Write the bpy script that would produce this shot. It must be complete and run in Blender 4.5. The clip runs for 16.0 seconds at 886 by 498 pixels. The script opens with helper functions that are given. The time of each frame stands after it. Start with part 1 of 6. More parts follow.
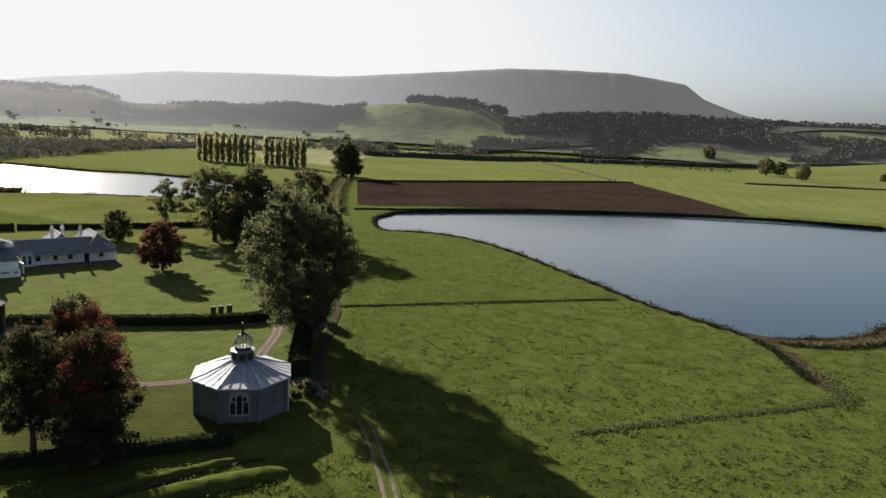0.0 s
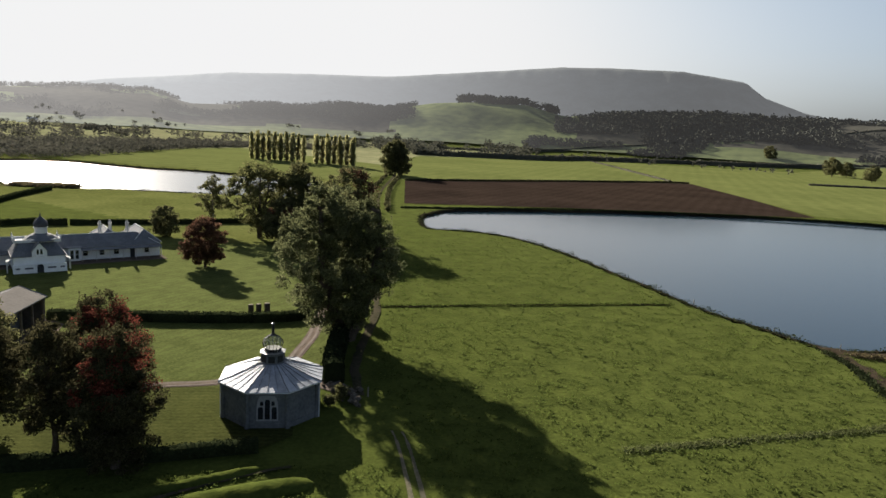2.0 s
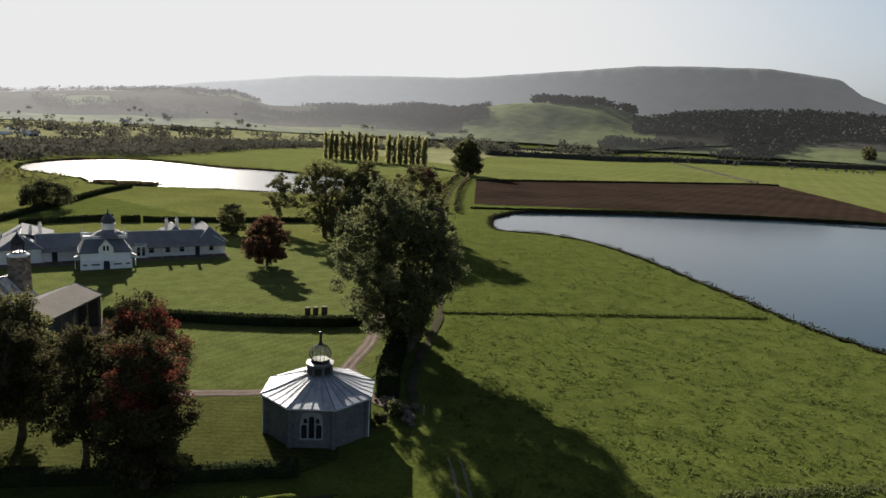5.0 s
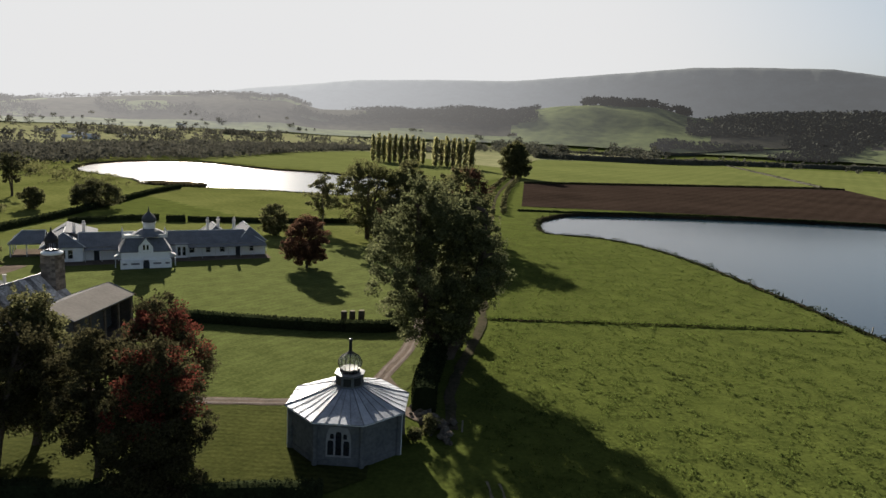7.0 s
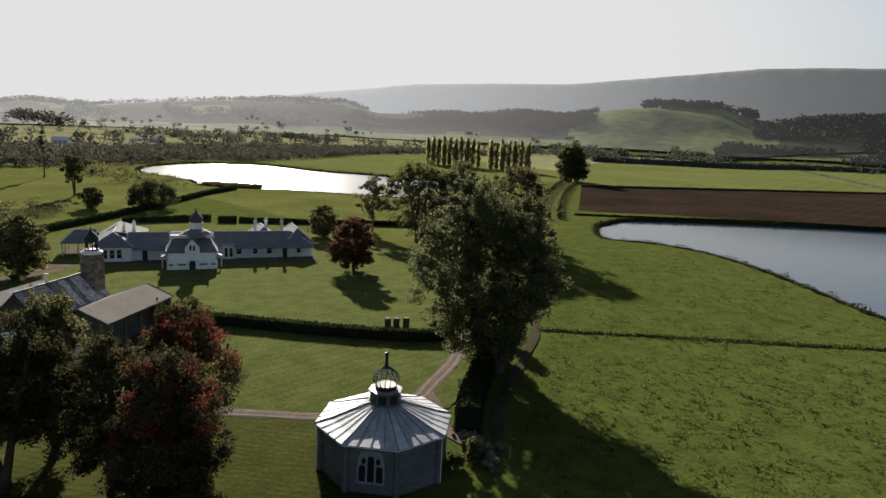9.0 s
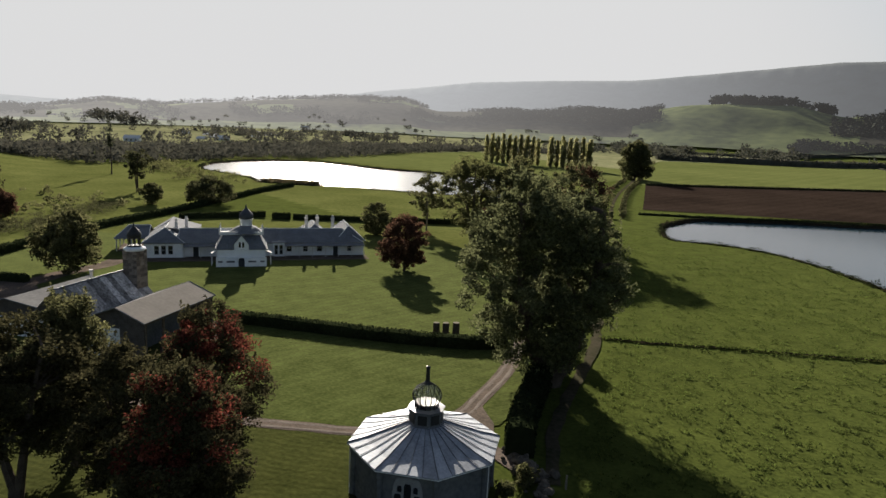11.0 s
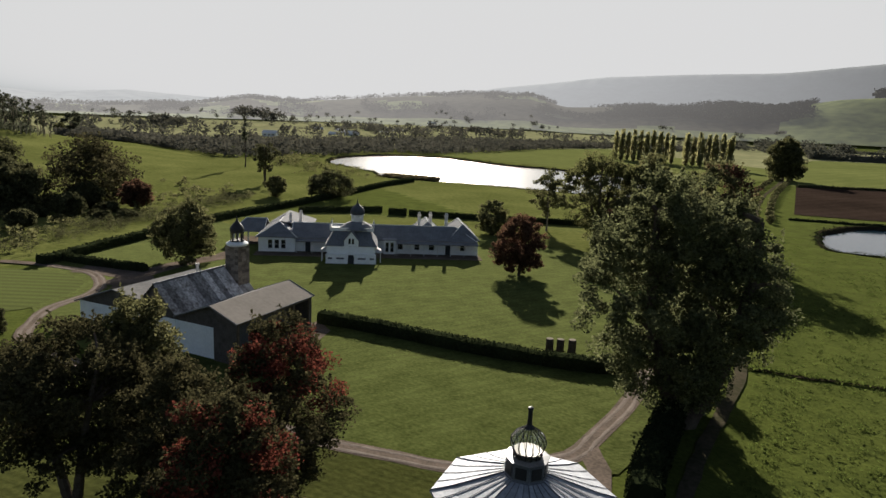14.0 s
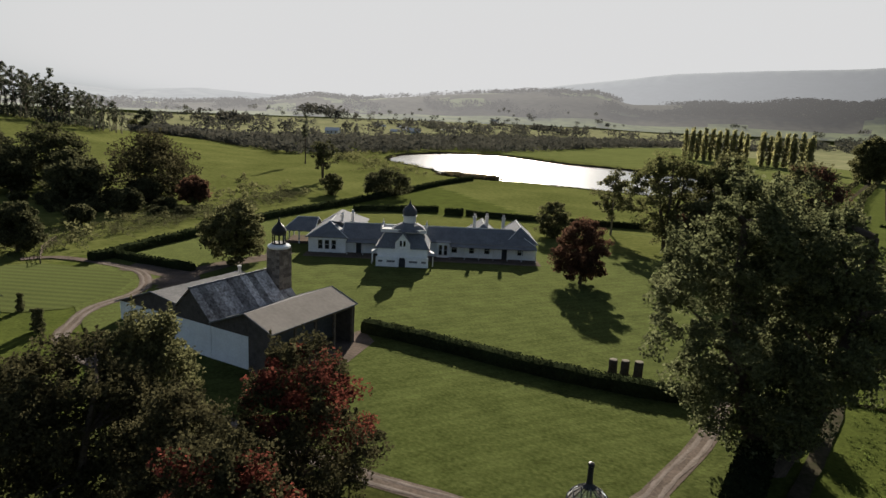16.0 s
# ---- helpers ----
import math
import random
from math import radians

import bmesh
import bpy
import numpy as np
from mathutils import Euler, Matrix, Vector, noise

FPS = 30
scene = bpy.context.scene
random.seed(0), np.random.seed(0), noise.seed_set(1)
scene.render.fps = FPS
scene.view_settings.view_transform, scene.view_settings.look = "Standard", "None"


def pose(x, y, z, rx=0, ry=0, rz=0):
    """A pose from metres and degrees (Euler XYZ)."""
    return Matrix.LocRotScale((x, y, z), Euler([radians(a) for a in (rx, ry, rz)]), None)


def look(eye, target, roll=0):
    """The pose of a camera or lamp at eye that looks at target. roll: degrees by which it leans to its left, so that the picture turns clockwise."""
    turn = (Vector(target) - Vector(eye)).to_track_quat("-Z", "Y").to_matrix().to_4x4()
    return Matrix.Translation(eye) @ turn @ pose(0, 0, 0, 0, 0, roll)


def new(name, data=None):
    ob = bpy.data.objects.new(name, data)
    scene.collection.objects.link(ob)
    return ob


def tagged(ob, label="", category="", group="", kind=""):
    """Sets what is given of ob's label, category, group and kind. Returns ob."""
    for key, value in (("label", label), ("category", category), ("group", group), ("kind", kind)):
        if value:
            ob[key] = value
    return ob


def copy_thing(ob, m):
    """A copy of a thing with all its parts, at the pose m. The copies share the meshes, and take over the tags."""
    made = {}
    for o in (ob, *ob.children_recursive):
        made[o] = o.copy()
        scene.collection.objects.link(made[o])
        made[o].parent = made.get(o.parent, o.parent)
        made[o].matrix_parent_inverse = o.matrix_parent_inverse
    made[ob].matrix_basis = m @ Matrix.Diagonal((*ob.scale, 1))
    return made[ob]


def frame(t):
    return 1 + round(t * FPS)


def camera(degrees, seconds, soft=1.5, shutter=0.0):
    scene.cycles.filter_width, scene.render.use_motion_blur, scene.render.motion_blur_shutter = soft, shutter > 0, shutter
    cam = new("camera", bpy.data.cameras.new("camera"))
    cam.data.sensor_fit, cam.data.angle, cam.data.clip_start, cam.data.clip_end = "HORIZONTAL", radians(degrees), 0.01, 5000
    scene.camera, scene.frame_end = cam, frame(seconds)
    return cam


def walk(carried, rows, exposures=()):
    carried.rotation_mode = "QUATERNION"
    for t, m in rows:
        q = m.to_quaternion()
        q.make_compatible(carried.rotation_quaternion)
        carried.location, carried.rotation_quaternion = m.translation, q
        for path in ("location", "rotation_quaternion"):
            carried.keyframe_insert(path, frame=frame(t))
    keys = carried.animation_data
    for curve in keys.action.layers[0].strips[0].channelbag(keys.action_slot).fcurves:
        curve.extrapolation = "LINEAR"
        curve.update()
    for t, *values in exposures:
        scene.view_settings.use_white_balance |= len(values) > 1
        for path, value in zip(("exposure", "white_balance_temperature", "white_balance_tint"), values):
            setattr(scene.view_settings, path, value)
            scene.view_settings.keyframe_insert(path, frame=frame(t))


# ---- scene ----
cam = camera(68.1, 16.0, 1.5)
PATH = [
    (0, (24.785, -74.652, 33.663), (24.745, -72.682, 33.321), 3.3),
    (0.5, (24.968, -73.36, 33.464), (24.894, -71.391, 33.119), 3.4),
    (1, (25.229, -72.028, 33.223), (25.114, -70.062, 32.875), 3.3),
    (1.5, (25.458, -70.791, 32.968), (25.308, -68.828, 32.62), 3.3),
    (2, (25.557, -69.506, 32.764), (25.368, -67.546, 32.413), 3.3),
    (2.5, (25.605, -68.256, 32.545), (25.383, -66.3, 32.195), 3.3),
    (3, (25.592, -66.907, 32.439), (25.331, -64.955, 32.086), 3.3),
    (3.5, (25.489, -65.613, 32.248), (25.195, -63.666, 31.895), 3.3),
    (4, (25.463, -64.131, 32.092), (25.131, -62.191, 31.736), 3.2),
    (6.5, (24.802, -56.98, 30.706), (24.296, -55.079, 30.349), 3.1),
    (7, (24.593, -55.32, 30.373), (24.049, -53.429, 30.017), 3.0),
    (7.5, (24.231, -53.574, 30.105), (23.646, -51.695, 29.749), 3.0),
    (8, (23.978, -52.126, 29.785), (23.357, -50.258, 29.431), 3.0),
    (8.5, (23.718, -50.557, 29.534), (23.054, -48.704, 29.181), 2.9),
    (9, (23.408, -48.997, 29.355), (22.705, -47.158, 29.002), 2.9),
    (11.5, (21.278, -41.464, 28.37), (20.373, -39.719, 27.999), 2.7),
    (12, (20.755, -40.08, 28.194), (19.805, -38.361, 27.819), 2.7),
    (12.5, (20.128, -38.542, 28.002), (19.114, -36.86, 27.623), 2.6),
    (13, (19.549, -37.162, 27.886), (18.482, -35.515, 27.503), 2.6),
    (13.5, (18.841, -35.593, 27.872), (17.713, -33.988, 27.484), 2.7),
    (14, (18.281, -34.294, 27.905), (17.103, -32.726, 27.511), 2.7),
    (14.5, (17.562, -32.908, 27.907), (16.327, -31.387, 27.507), 2.8),
    (15, (16.684, -31.477, 27.853), (15.403, -29.996, 27.448), 2.8),
    (15.5, (15.677, -29.905, 27.82), (14.363, -28.454, 27.411), 2.8),
    (16, (14.768, -28.487, 27.726), (13.452, -27.038, 27.317), 2.8),
]
walk(cam, [(t, look(eye, target, roll)) for t, eye, target, roll in PATH], exposures=[(0.0, 1.98), (4.0, 1.84), (8.5, 1.72), (12.5, 1.58), (16.0, 1.58)])

# ---- light ----
SUN_AZ = radians(37.0)      # to the left of +y
SUN_EL = radians(20.5)
sun_way = Vector((-math.sin(SUN_AZ) * math.cos(SUN_EL), math.cos(SUN_AZ) * math.cos(SUN_EL), math.sin(SUN_EL)))
world = bpy.data.worlds.new("sky")
scene.world = world
world.use_nodes = True
wn = world.node_tree
wn.nodes.clear()
sky = wn.nodes.new("ShaderNodeTexSky")
sky.sky_type, sky.sun_disc = "NISHITA", False
sky.sun_elevation, sky.sun_rotation = SUN_EL, -SUN_AZ
sky.air_density, sky.dust_density, sky.ozone_density = 0.7, 4.0, 1.2
bg = wn.nodes.new("ShaderNodeBackground")
bg.inputs["Strength"].default_value = 0.05
wo = wn.nodes.new("ShaderNodeOutputWorld")
pale = wn.nodes.new("ShaderNodeHueSaturation")
deep = wn.nodes.new("ShaderNodeGamma")     # a clear sky deepens away from the sun
deep.inputs["Gamma"].default_value = 1.06
wn.links.new(sky.outputs["Color"], deep.inputs["Color"])
wn.links.new(deep.outputs["Color"], pale.inputs["Color"])
way_up, part_z, haze = wn.nodes.new("ShaderNodeTexCoord"), wn.nodes.new("ShaderNodeSeparateXYZ"), wn.nodes.new("ShaderNodeMapRange")
for key, v in (("From Min", 0.02), ("From Max", 0.13), ("To Min", 0.15), ("To Max", 0.7)):     # haze greys the sky near the horizon
    haze.inputs[key].default_value = v
wn.links.new(way_up.outputs["Generated"], part_z.inputs["Vector"])
wn.links.new(part_z.outputs["Z"], haze.inputs["Value"])
wn.links.new(haze.outputs["Result"], pale.inputs["Saturation"])
height = wn.nodes.new("ShaderNodeMapRange")     # and it is deepest overhead
height.interpolation_type = "SMOOTHSTEP"
for key, v in (("From Min", 0.05), ("From Max", 0.5), ("To Min", 0.86), ("To Max", 0.74)):
    height.inputs[key].default_value = v
wn.links.new(part_z.outputs["Z"], height.inputs["Value"])
wn.links.new(height.outputs["Result"], pale.inputs["Value"])
split, join = wn.nodes.new("ShaderNodeSeparateXYZ"), wn.nodes.new("ShaderNodeCombineXYZ")     # thin cloud evens out the glare round the sun
tint = wn.nodes.new("ShaderNodeVectorMath")     # clear cold air away from the sun
tint.operation = "MULTIPLY"
tint.inputs[1].default_value = (0.95, 1.03, 1.09)
wn.links.new(pale.outputs["Color"], tint.inputs[0])
wn.links.new(tint.outputs["Vector"], split.inputs["Vector"])
for axis, top in (("X", 4.7), ("Y", 4.7), ("Z", 4.72)):
    last = split.outputs[axis]
    for job, value in (("DIVIDE", top), ("POWER", 4.0), ("ADD", 1.0), ("POWER", 0.25)):
        step = wn.nodes.new("ShaderNodeMath")
        step.operation = job
        step.inputs[1].default_value = value
        wn.links.new(last, step.inputs[0])
        last = step.outputs[0]
    ratio = wn.nodes.new("ShaderNodeMath")
    ratio.operation = "DIVIDE"
    wn.links.new(split.outputs[axis], ratio.inputs[0])
    wn.links.new(last, ratio.inputs[1])
    wn.links.new(ratio.outputs[0], join.inputs[axis])
wn.links.new(join.outputs["Vector"], bg.inputs["Color"])
wn.links.new(bg.outputs["Background"], wo.inputs["Surface"])
sun_data = bpy.data.lights.new("sun", "SUN")
sun_data.energy, sun_data.angle, sun_data.color = 5.0, radians(0.6), (1.0, 0.91, 0.79)
sun = new("sun", sun_data)
sun.matrix_world = look(sun_way * 100, (0, 0, 0))


# ---- materials ----
def mat(name, base, dark=None, scale=1.0, rough=0.85, metal=0.0, bump=0.0, bump_scale=None, fine=6.0, island=0.0, translucent=0.0, glow=None, spec=0.0, rand=0.0):
    """Two scales of noise between a dark and a base colour, with bump; island: spread of value from leaf to leaf."""
    m = bpy.data.materials.new(name)
    m.use_nodes = True
    nt = m.node_tree
    nodes, link = nt.nodes, nt.links.new
    p = nodes["Principled BSDF"]
    p.inputs["Roughness"].default_value, p.inputs["Metallic"].default_value = rough, metal
    p.inputs["Specular IOR Level"].default_value = spec
    co = nodes.new("ShaderNodeTexCoord")
    dark = dark or tuple(c * 0.6 for c in base)
    n1, n2 = nodes.new("ShaderNodeTexNoise"), nodes.new("ShaderNodeTexNoise")
    for n, s in ((n1, scale), (n2, scale * fine)):
        n.inputs["Scale"].default_value, n.inputs["Detail"].default_value = s, 5.0
        link(co.outputs["Object"], n.inputs["Vector"])
    add = nodes.new("ShaderNodeMath")
    add.operation = "ADD"
    link(n1.outputs["Fac"], add.inputs[0])
    link(n2.outputs["Fac"], add.inputs[1])
    ramp = nodes.new("ShaderNodeMapRange")
    ramp.inputs["From Min"].default_value, ramp.inputs["From Max"].default_value = 0.72, 1.28
    link(add.outputs[0], ramp.inputs["Value"])
    mix = nodes.new("ShaderNodeMix")
    mix.data_type = "RGBA"
    mix.inputs["A"].default_value, mix.inputs["B"].default_value = (*dark, 1), (*base, 1)
    link(ramp.outputs["Result"], mix.inputs["Factor"])
    colour = mix.outputs["Result"]
    if island or rand:
        hsv = nodes.new("ShaderNodeHueSaturation")
        value = nodes.new("ShaderNodeMapRange")
        spread = island or rand
        value.inputs["To Min"].default_value, value.inputs["To Max"].default_value = 1 - spread, 1 + spread
        if island:
            geo = nodes.new("ShaderNodeNewGeometry")
            link(geo.outputs["Random Per Island"], value.inputs["Value"])
        else:
            info = nodes.new("ShaderNodeObjectInfo")
            link(info.outputs["Random"], value.inputs["Value"])
        link(value.outputs["Result"], hsv.inputs["Value"])
        link(colour, hsv.inputs["Color"])
        colour = hsv.outputs["Color"]
    link(colour, p.inputs["Base Color"])
    if bump:
        b, nb = nodes.new("ShaderNodeBump"), nodes.new("ShaderNodeTexNoise")
        nb.inputs["Scale"].default_value, nb.inputs["Detail"].default_value = bump_scale or scale * fine, 4.0
        link(co.outputs["Object"], nb.inputs["Vector"])
        b.inputs["Strength"].default_value, b.inputs["Distance"].default_value = min(1.0, bump * 4), bump
        link(nb.outputs["Fac"], b.inputs["Height"])
        link(b.outputs["Normal"], p.inputs["Normal"])
    if glow:    # haze as emission, distance only: (colour, x0, strength, x1, strength), brighter towards the sun
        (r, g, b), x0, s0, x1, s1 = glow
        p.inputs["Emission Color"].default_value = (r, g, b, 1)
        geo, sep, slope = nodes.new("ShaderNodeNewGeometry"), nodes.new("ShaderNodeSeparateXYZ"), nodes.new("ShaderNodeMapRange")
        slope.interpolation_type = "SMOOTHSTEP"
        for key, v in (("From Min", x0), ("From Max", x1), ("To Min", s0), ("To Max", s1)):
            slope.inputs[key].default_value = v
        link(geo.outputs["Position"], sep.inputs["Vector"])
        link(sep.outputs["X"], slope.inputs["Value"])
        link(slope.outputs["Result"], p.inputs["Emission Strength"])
    if translucent:
        tr, ms, out = nodes.new("ShaderNodeBsdfTranslucent"), nodes.new("ShaderNodeMixShader"), nodes["Material Output"]
        link(colour, tr.inputs["Color"])
        ms.inputs["Fac"].default_value = translucent
        link(p.outputs["BSDF"], ms.inputs[1])
        link(tr.outputs["BSDF"], ms.inputs[2])
        link(ms.outputs["Shader"], out.inputs["Surface"])
    return m


def striped(m, axis, width, depth, wobble=0.3):
    """Lays stripes along a way over a material's colour: mown, drilled, or painted shading."""
    nt = m.node_tree
    nodes, link = nt.nodes, nt.links.new
    p = nodes["Principled BSDF"]
    src = p.inputs["Base Color"].links[0].from_socket
    co, mp, wave = nodes.new("ShaderNodeTexCoord"), nodes.new("ShaderNodeMapping"), nodes.new("ShaderNodeTexWave")
    mp.inputs["Rotation"].default_value = (0, 0, axis)
    link(co.outputs["Object"], mp.inputs["Vector"])
    link(mp.outputs["Vector"], wave.inputs["Vector"])
    wave.inputs["Scale"].default_value, wave.inputs["Distortion"].default_value = 0.314 / width, wobble
    wave.inputs["Detail"].default_value, wave.inputs["Detail Scale"].default_value = 3.0, 0.3
    value = nodes.new("ShaderNodeMapRange")
    value.inputs["To Min"].default_value, value.inputs["To Max"].default_value = 1 - depth, 1 + depth
    hsv = nodes.new("ShaderNodeHueSaturation")
    link(wave.outputs["Fac"], value.inputs["Value"])
    link(value.outputs["Result"], hsv.inputs["Value"])
    link(src, hsv.inputs["Color"])
    link(hsv.outputs["Color"], p.inputs["Base Color"])
    return m


M = {}
M["pasture"] = mat("pasture_grass", (0.057, 0.0695, 0.0160), (0.0285, 0.0375, 0.0088), 0.25, 0.9, bump=0.14, bump_scale=1.9, fine=9)
# yellower grass, its colour also lightened for low backlight through the blades
M["backlit_pasture"] = mat("backlit_pasture_grass", (0.102, 0.110, 0.036), (0.054, 0.063, 0.018), 0.05, 0.9, bump=0.2, bump_scale=1.2, fine=14)
M["tuft"] = mat("grass_tufts", (0.070, 0.090, 0.0220), (0.042, 0.058, 0.0145), 0.3, 0.8, island=0.4, translucent=0.5)
# darker blades whose colour stands for short shadows among the tufts
M["shadow_dot"] = mat("shadow_dot_grass", (0.064, 0.080, 0.0230), (0.040, 0.053, 0.0150), 0.5, 0.85, island=0.4, translucent=0.45)
M["lawn"] = striped(mat("lawn_grass", (0.055, 0.0665, 0.0195), (0.0235, 0.0305, 0.0082), 0.3, 0.9, bump=0.13, bump_scale=2.6, fine=8), 0.4, 1.6, 0.08, 1.6)
# wavy bands: shading of the undulating turf put into the colour
M["rough_lawn"] = striped(mat("uneven_lawn", (0.036, 0.0395, 0.0112), (0.0150, 0.0180, 0.0050), 0.25, 0.9, bump=0.15, bump_scale=1.6, fine=9), 1.35, 0.8, 0.11, 5.0)
M["mown"] = striped(mat("mown_lawn", (0.036, 0.045, 0.0130), (0.025, 0.032, 0.0095), 0.09, 0.9, bump=0.06, bump_scale=3.0, fine=20), 0.9, 1.8, 0.22, 0.15)
# grass paled so that the plain's haze sits in its colour
M["plain"] = mat("haze_pale_plain_grass", (0.185, 0.185, 0.100), (0.105, 0.110, 0.060), 0.014, 0.95, fine=6)
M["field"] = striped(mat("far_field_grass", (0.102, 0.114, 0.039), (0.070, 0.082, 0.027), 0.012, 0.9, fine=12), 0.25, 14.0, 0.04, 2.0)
for key in ("lawn", "mown", "rough_lawn", "pasture"):     # the fuzz of upright blades
    fuzz = M[key].node_tree.nodes["Principled BSDF"].inputs
    fuzz["Sheen Weight"].default_value, fuzz["Sheen Roughness"].default_value, fuzz["Sheen Tint"].default_value = 0.02 if key == "pasture" else 0.066, 0.4, (0.9, 1.0, 0.42, 1)
M["soil"] = striped(mat("ploughed_soil", (0.031, 0.0222, 0.0175), (0.0150, 0.0110, 0.0090), 0.03, 0.95, fine=18), 0.35, 7.0, 0.08, 1.5)
M["bank"] = mat("bank_earth", (0.030, 0.024, 0.015), (0.014, 0.012, 0.008), 0.3, 0.95, bump=0.15, bump_scale=2.0)
M["gravel"] = mat("gravel", (0.125, 0.100, 0.084), (0.062, 0.052, 0.042), 0.4, 0.95, bump=0.04, bump_scale=8.0, fine=9)
M["worn_gravel"] = mat("worn_gravel", (0.165, 0.142, 0.125), (0.10, 0.084, 0.072), 0.5, 0.95, bump=0.02, bump_scale=9.0, fine=9)
M["rut"] = mat("earth_track", (0.060, 0.049, 0.036), (0.026, 0.028, 0.015), 0.35, 0.95, bump=0.06, bump_scale=2.0)
M["mud"] = mat("wet_mud", (0.050, 0.038, 0.027), (0.018, 0.015, 0.011), 0.7, 0.9, bump=0.15, bump_scale=2.4, fine=4)
M["ivy"] = mat("ivy_leaves", (0.020, 0.026, 0.012), (0.011, 0.015, 0.007), 0.5, 0.85, bump=0.1, bump_scale=4.0, island=0.35, translucent=0.1)
M["worn_grass"] = mat("trodden_grass", (0.098, 0.108, 0.046), (0.062, 0.074, 0.028), 0.6, 0.95, island=0.3, translucent=0.5)
M["pale_rut"] = mat("worn_wheel_rut", (0.125, 0.112, 0.085), (0.06, 0.058, 0.035), 0.35, 0.95, bump=0.06, bump_scale=2.0)
M["bark"] = mat("bark", (0.10, 0.080, 0.062), (0.042, 0.034, 0.027), 1.5, 0.95, bump=0.06, bump_scale=6.0)
M["pale_bark"] = mat("pale_bark", (0.28, 0.24, 0.19), (0.12, 0.1, 0.08), 1.5, 0.9, bump=0.03)
LEAF = dict(rough=0.7, translucent=0.48)
M["leaf_poplar"] = mat("leaves_broad", (0.116, 0.124, 0.060), (0.067, 0.074, 0.035), 0.25, island=0.45, **LEAF)
M["leaf_dark"] = mat("leaves_dark", (0.116, 0.114, 0.052), (0.068, 0.069, 0.032), 0.25, island=0.45, **LEAF)
M["leaf_oak"] = mat("leaves_oak", (0.070, 0.064, 0.032), (0.038, 0.036, 0.018), 0.3, island=0.45, rough=0.7, translucent=0.34)
M["leaf_red"] = mat("leaves_red", (0.150, 0.043, 0.029), (0.070, 0.027, 0.019), 0.7, island=0.5, rough=0.7, translucent=0.36)
M["leaf_copper"] = mat("leaves_copper", (0.110, 0.058, 0.038), (0.060, 0.038, 0.025), 0.3, island=0.4, **LEAF)
M["leaf_olive"] = mat("leaves_olive", (0.115, 0.115, 0.048), (0.07, 0.074, 0.03), 0.3, island=0.35, **LEAF)
M["leaf_hill"] = mat("leaves_hillside", (0.080, 0.080, 0.040), (0.046, 0.048, 0.024), 0.25, island=0.45, rough=0.7, translucent=0.35)
M["leaf_gum"] = mat("leaves_gum", (0.078, 0.083, 0.055), (0.044, 0.05, 0.032), 0.3, island=0.45, **LEAF)
M["leaf_gold"] = mat("leaves_lombardy", (0.30, 0.285, 0.135), (0.21, 0.205, 0.095), 0.1, island=0.35, rough=0.7, translucent=0.72)
M["hedge"] = mat("hedge_leaves", (0.034, 0.043, 0.019), (0.018, 0.023, 0.011), 0.5, 0.85, bump=0.1, bump_scale=4.0, island=0.35, translucent=0.2)
# haze over the far woods is emission in their leaves
M["wood_haze"] = mat("haze_glow_wood_leaves", (0.042, 0.045, 0.038), (0.028, 0.031, 0.026), 0.01, 0.95, island=0.3, glow=((1.0, 0.955, 0.925), -1300, 0.088, 350, 0.0075))
# scrub and plain trees: distance haze put into a greyed, lighter leaf colour
M["wood_scrub"] = mat("haze_grey_scrub_leaves", (0.105, 0.101, 0.080), (0.066, 0.066, 0.053), 0.02, 0.95, island=0.25, translucent=0.2)
M["wood_mid"] = mat("haze_grey_plain_leaves", (0.105, 0.105, 0.082), (0.070, 0.072, 0.056), 0.01, 0.95, island=0.2, translucent=0.2)
M["white"] = mat("white_painted_render", (0.76, 0.785, 0.79), (0.62, 0.64, 0.645), 0.7, 0.75, bump=0.01)
M["white_paint"] = mat("white_gloss_paint", (0.64, 0.64, 0.63), (0.54, 0.54, 0.53), 1.5, 0.5)
M["grey_trim"] = mat("grey_trim_paint", (0.26, 0.265, 0.27), (0.19, 0.19, 0.195), 1.5, 0.7)
M["grey_render"] = mat("grey_render", (0.135, 0.141, 0.146), (0.078, 0.083, 0.087), 0.5, 0.85, bump=0.02)
M["slate"] = striped(mat("slate_roof", (0.160, 0.168, 0.180), (0.10, 0.106, 0.116), 0.6, 0.8, spec=0.03, bump=0.01), 0.0, 0.3, 0.08, 0.1)
M["metal_roof"] = mat("zinc_roof_sheet", (0.33, 0.35, 0.38), (0.20, 0.215, 0.24), 0.9, 0.66, metal=0.3, spec=0.10, bump=0.006, bump_scale=1.5, rand=0.1)
M["lead"] = mat("lead_flashing", (0.15, 0.16, 0.175), (0.085, 0.09, 0.10), 1.2, 0.55, metal=0.4, spec=0.3)
M["rust_roof"] = mat("weathered_iron_sheet", (0.50, 0.48, 0.46), (0.12, 0.108, 0.10), 1.3, 0.8, bump=0.02, bump_scale=6.0, fine=3, rand=0.55)
M["tan_roof"] = mat("tan_iron_roof", (0.23, 0.212, 0.19), (0.18, 0.166, 0.148), 0.4, 0.75, bump=0.01)
M["grey_roof"] = mat("grey_iron_roof", (0.17, 0.168, 0.165), (0.11, 0.109, 0.108), 0.4, 0.75, bump=0.01)
M["stone"] = mat("tower_stone", (0.22, 0.185, 0.152), (0.12, 0.10, 0.082), 1.2, 0.9, bump=0.05, bump_scale=3.5, rand=0.4)
M["rubble"] = mat("field_stone", (0.13, 0.115, 0.092), (0.06, 0.053, 0.044), 0.8, 0.95, bump=0.08, bump_scale=3.0, rand=0.3)
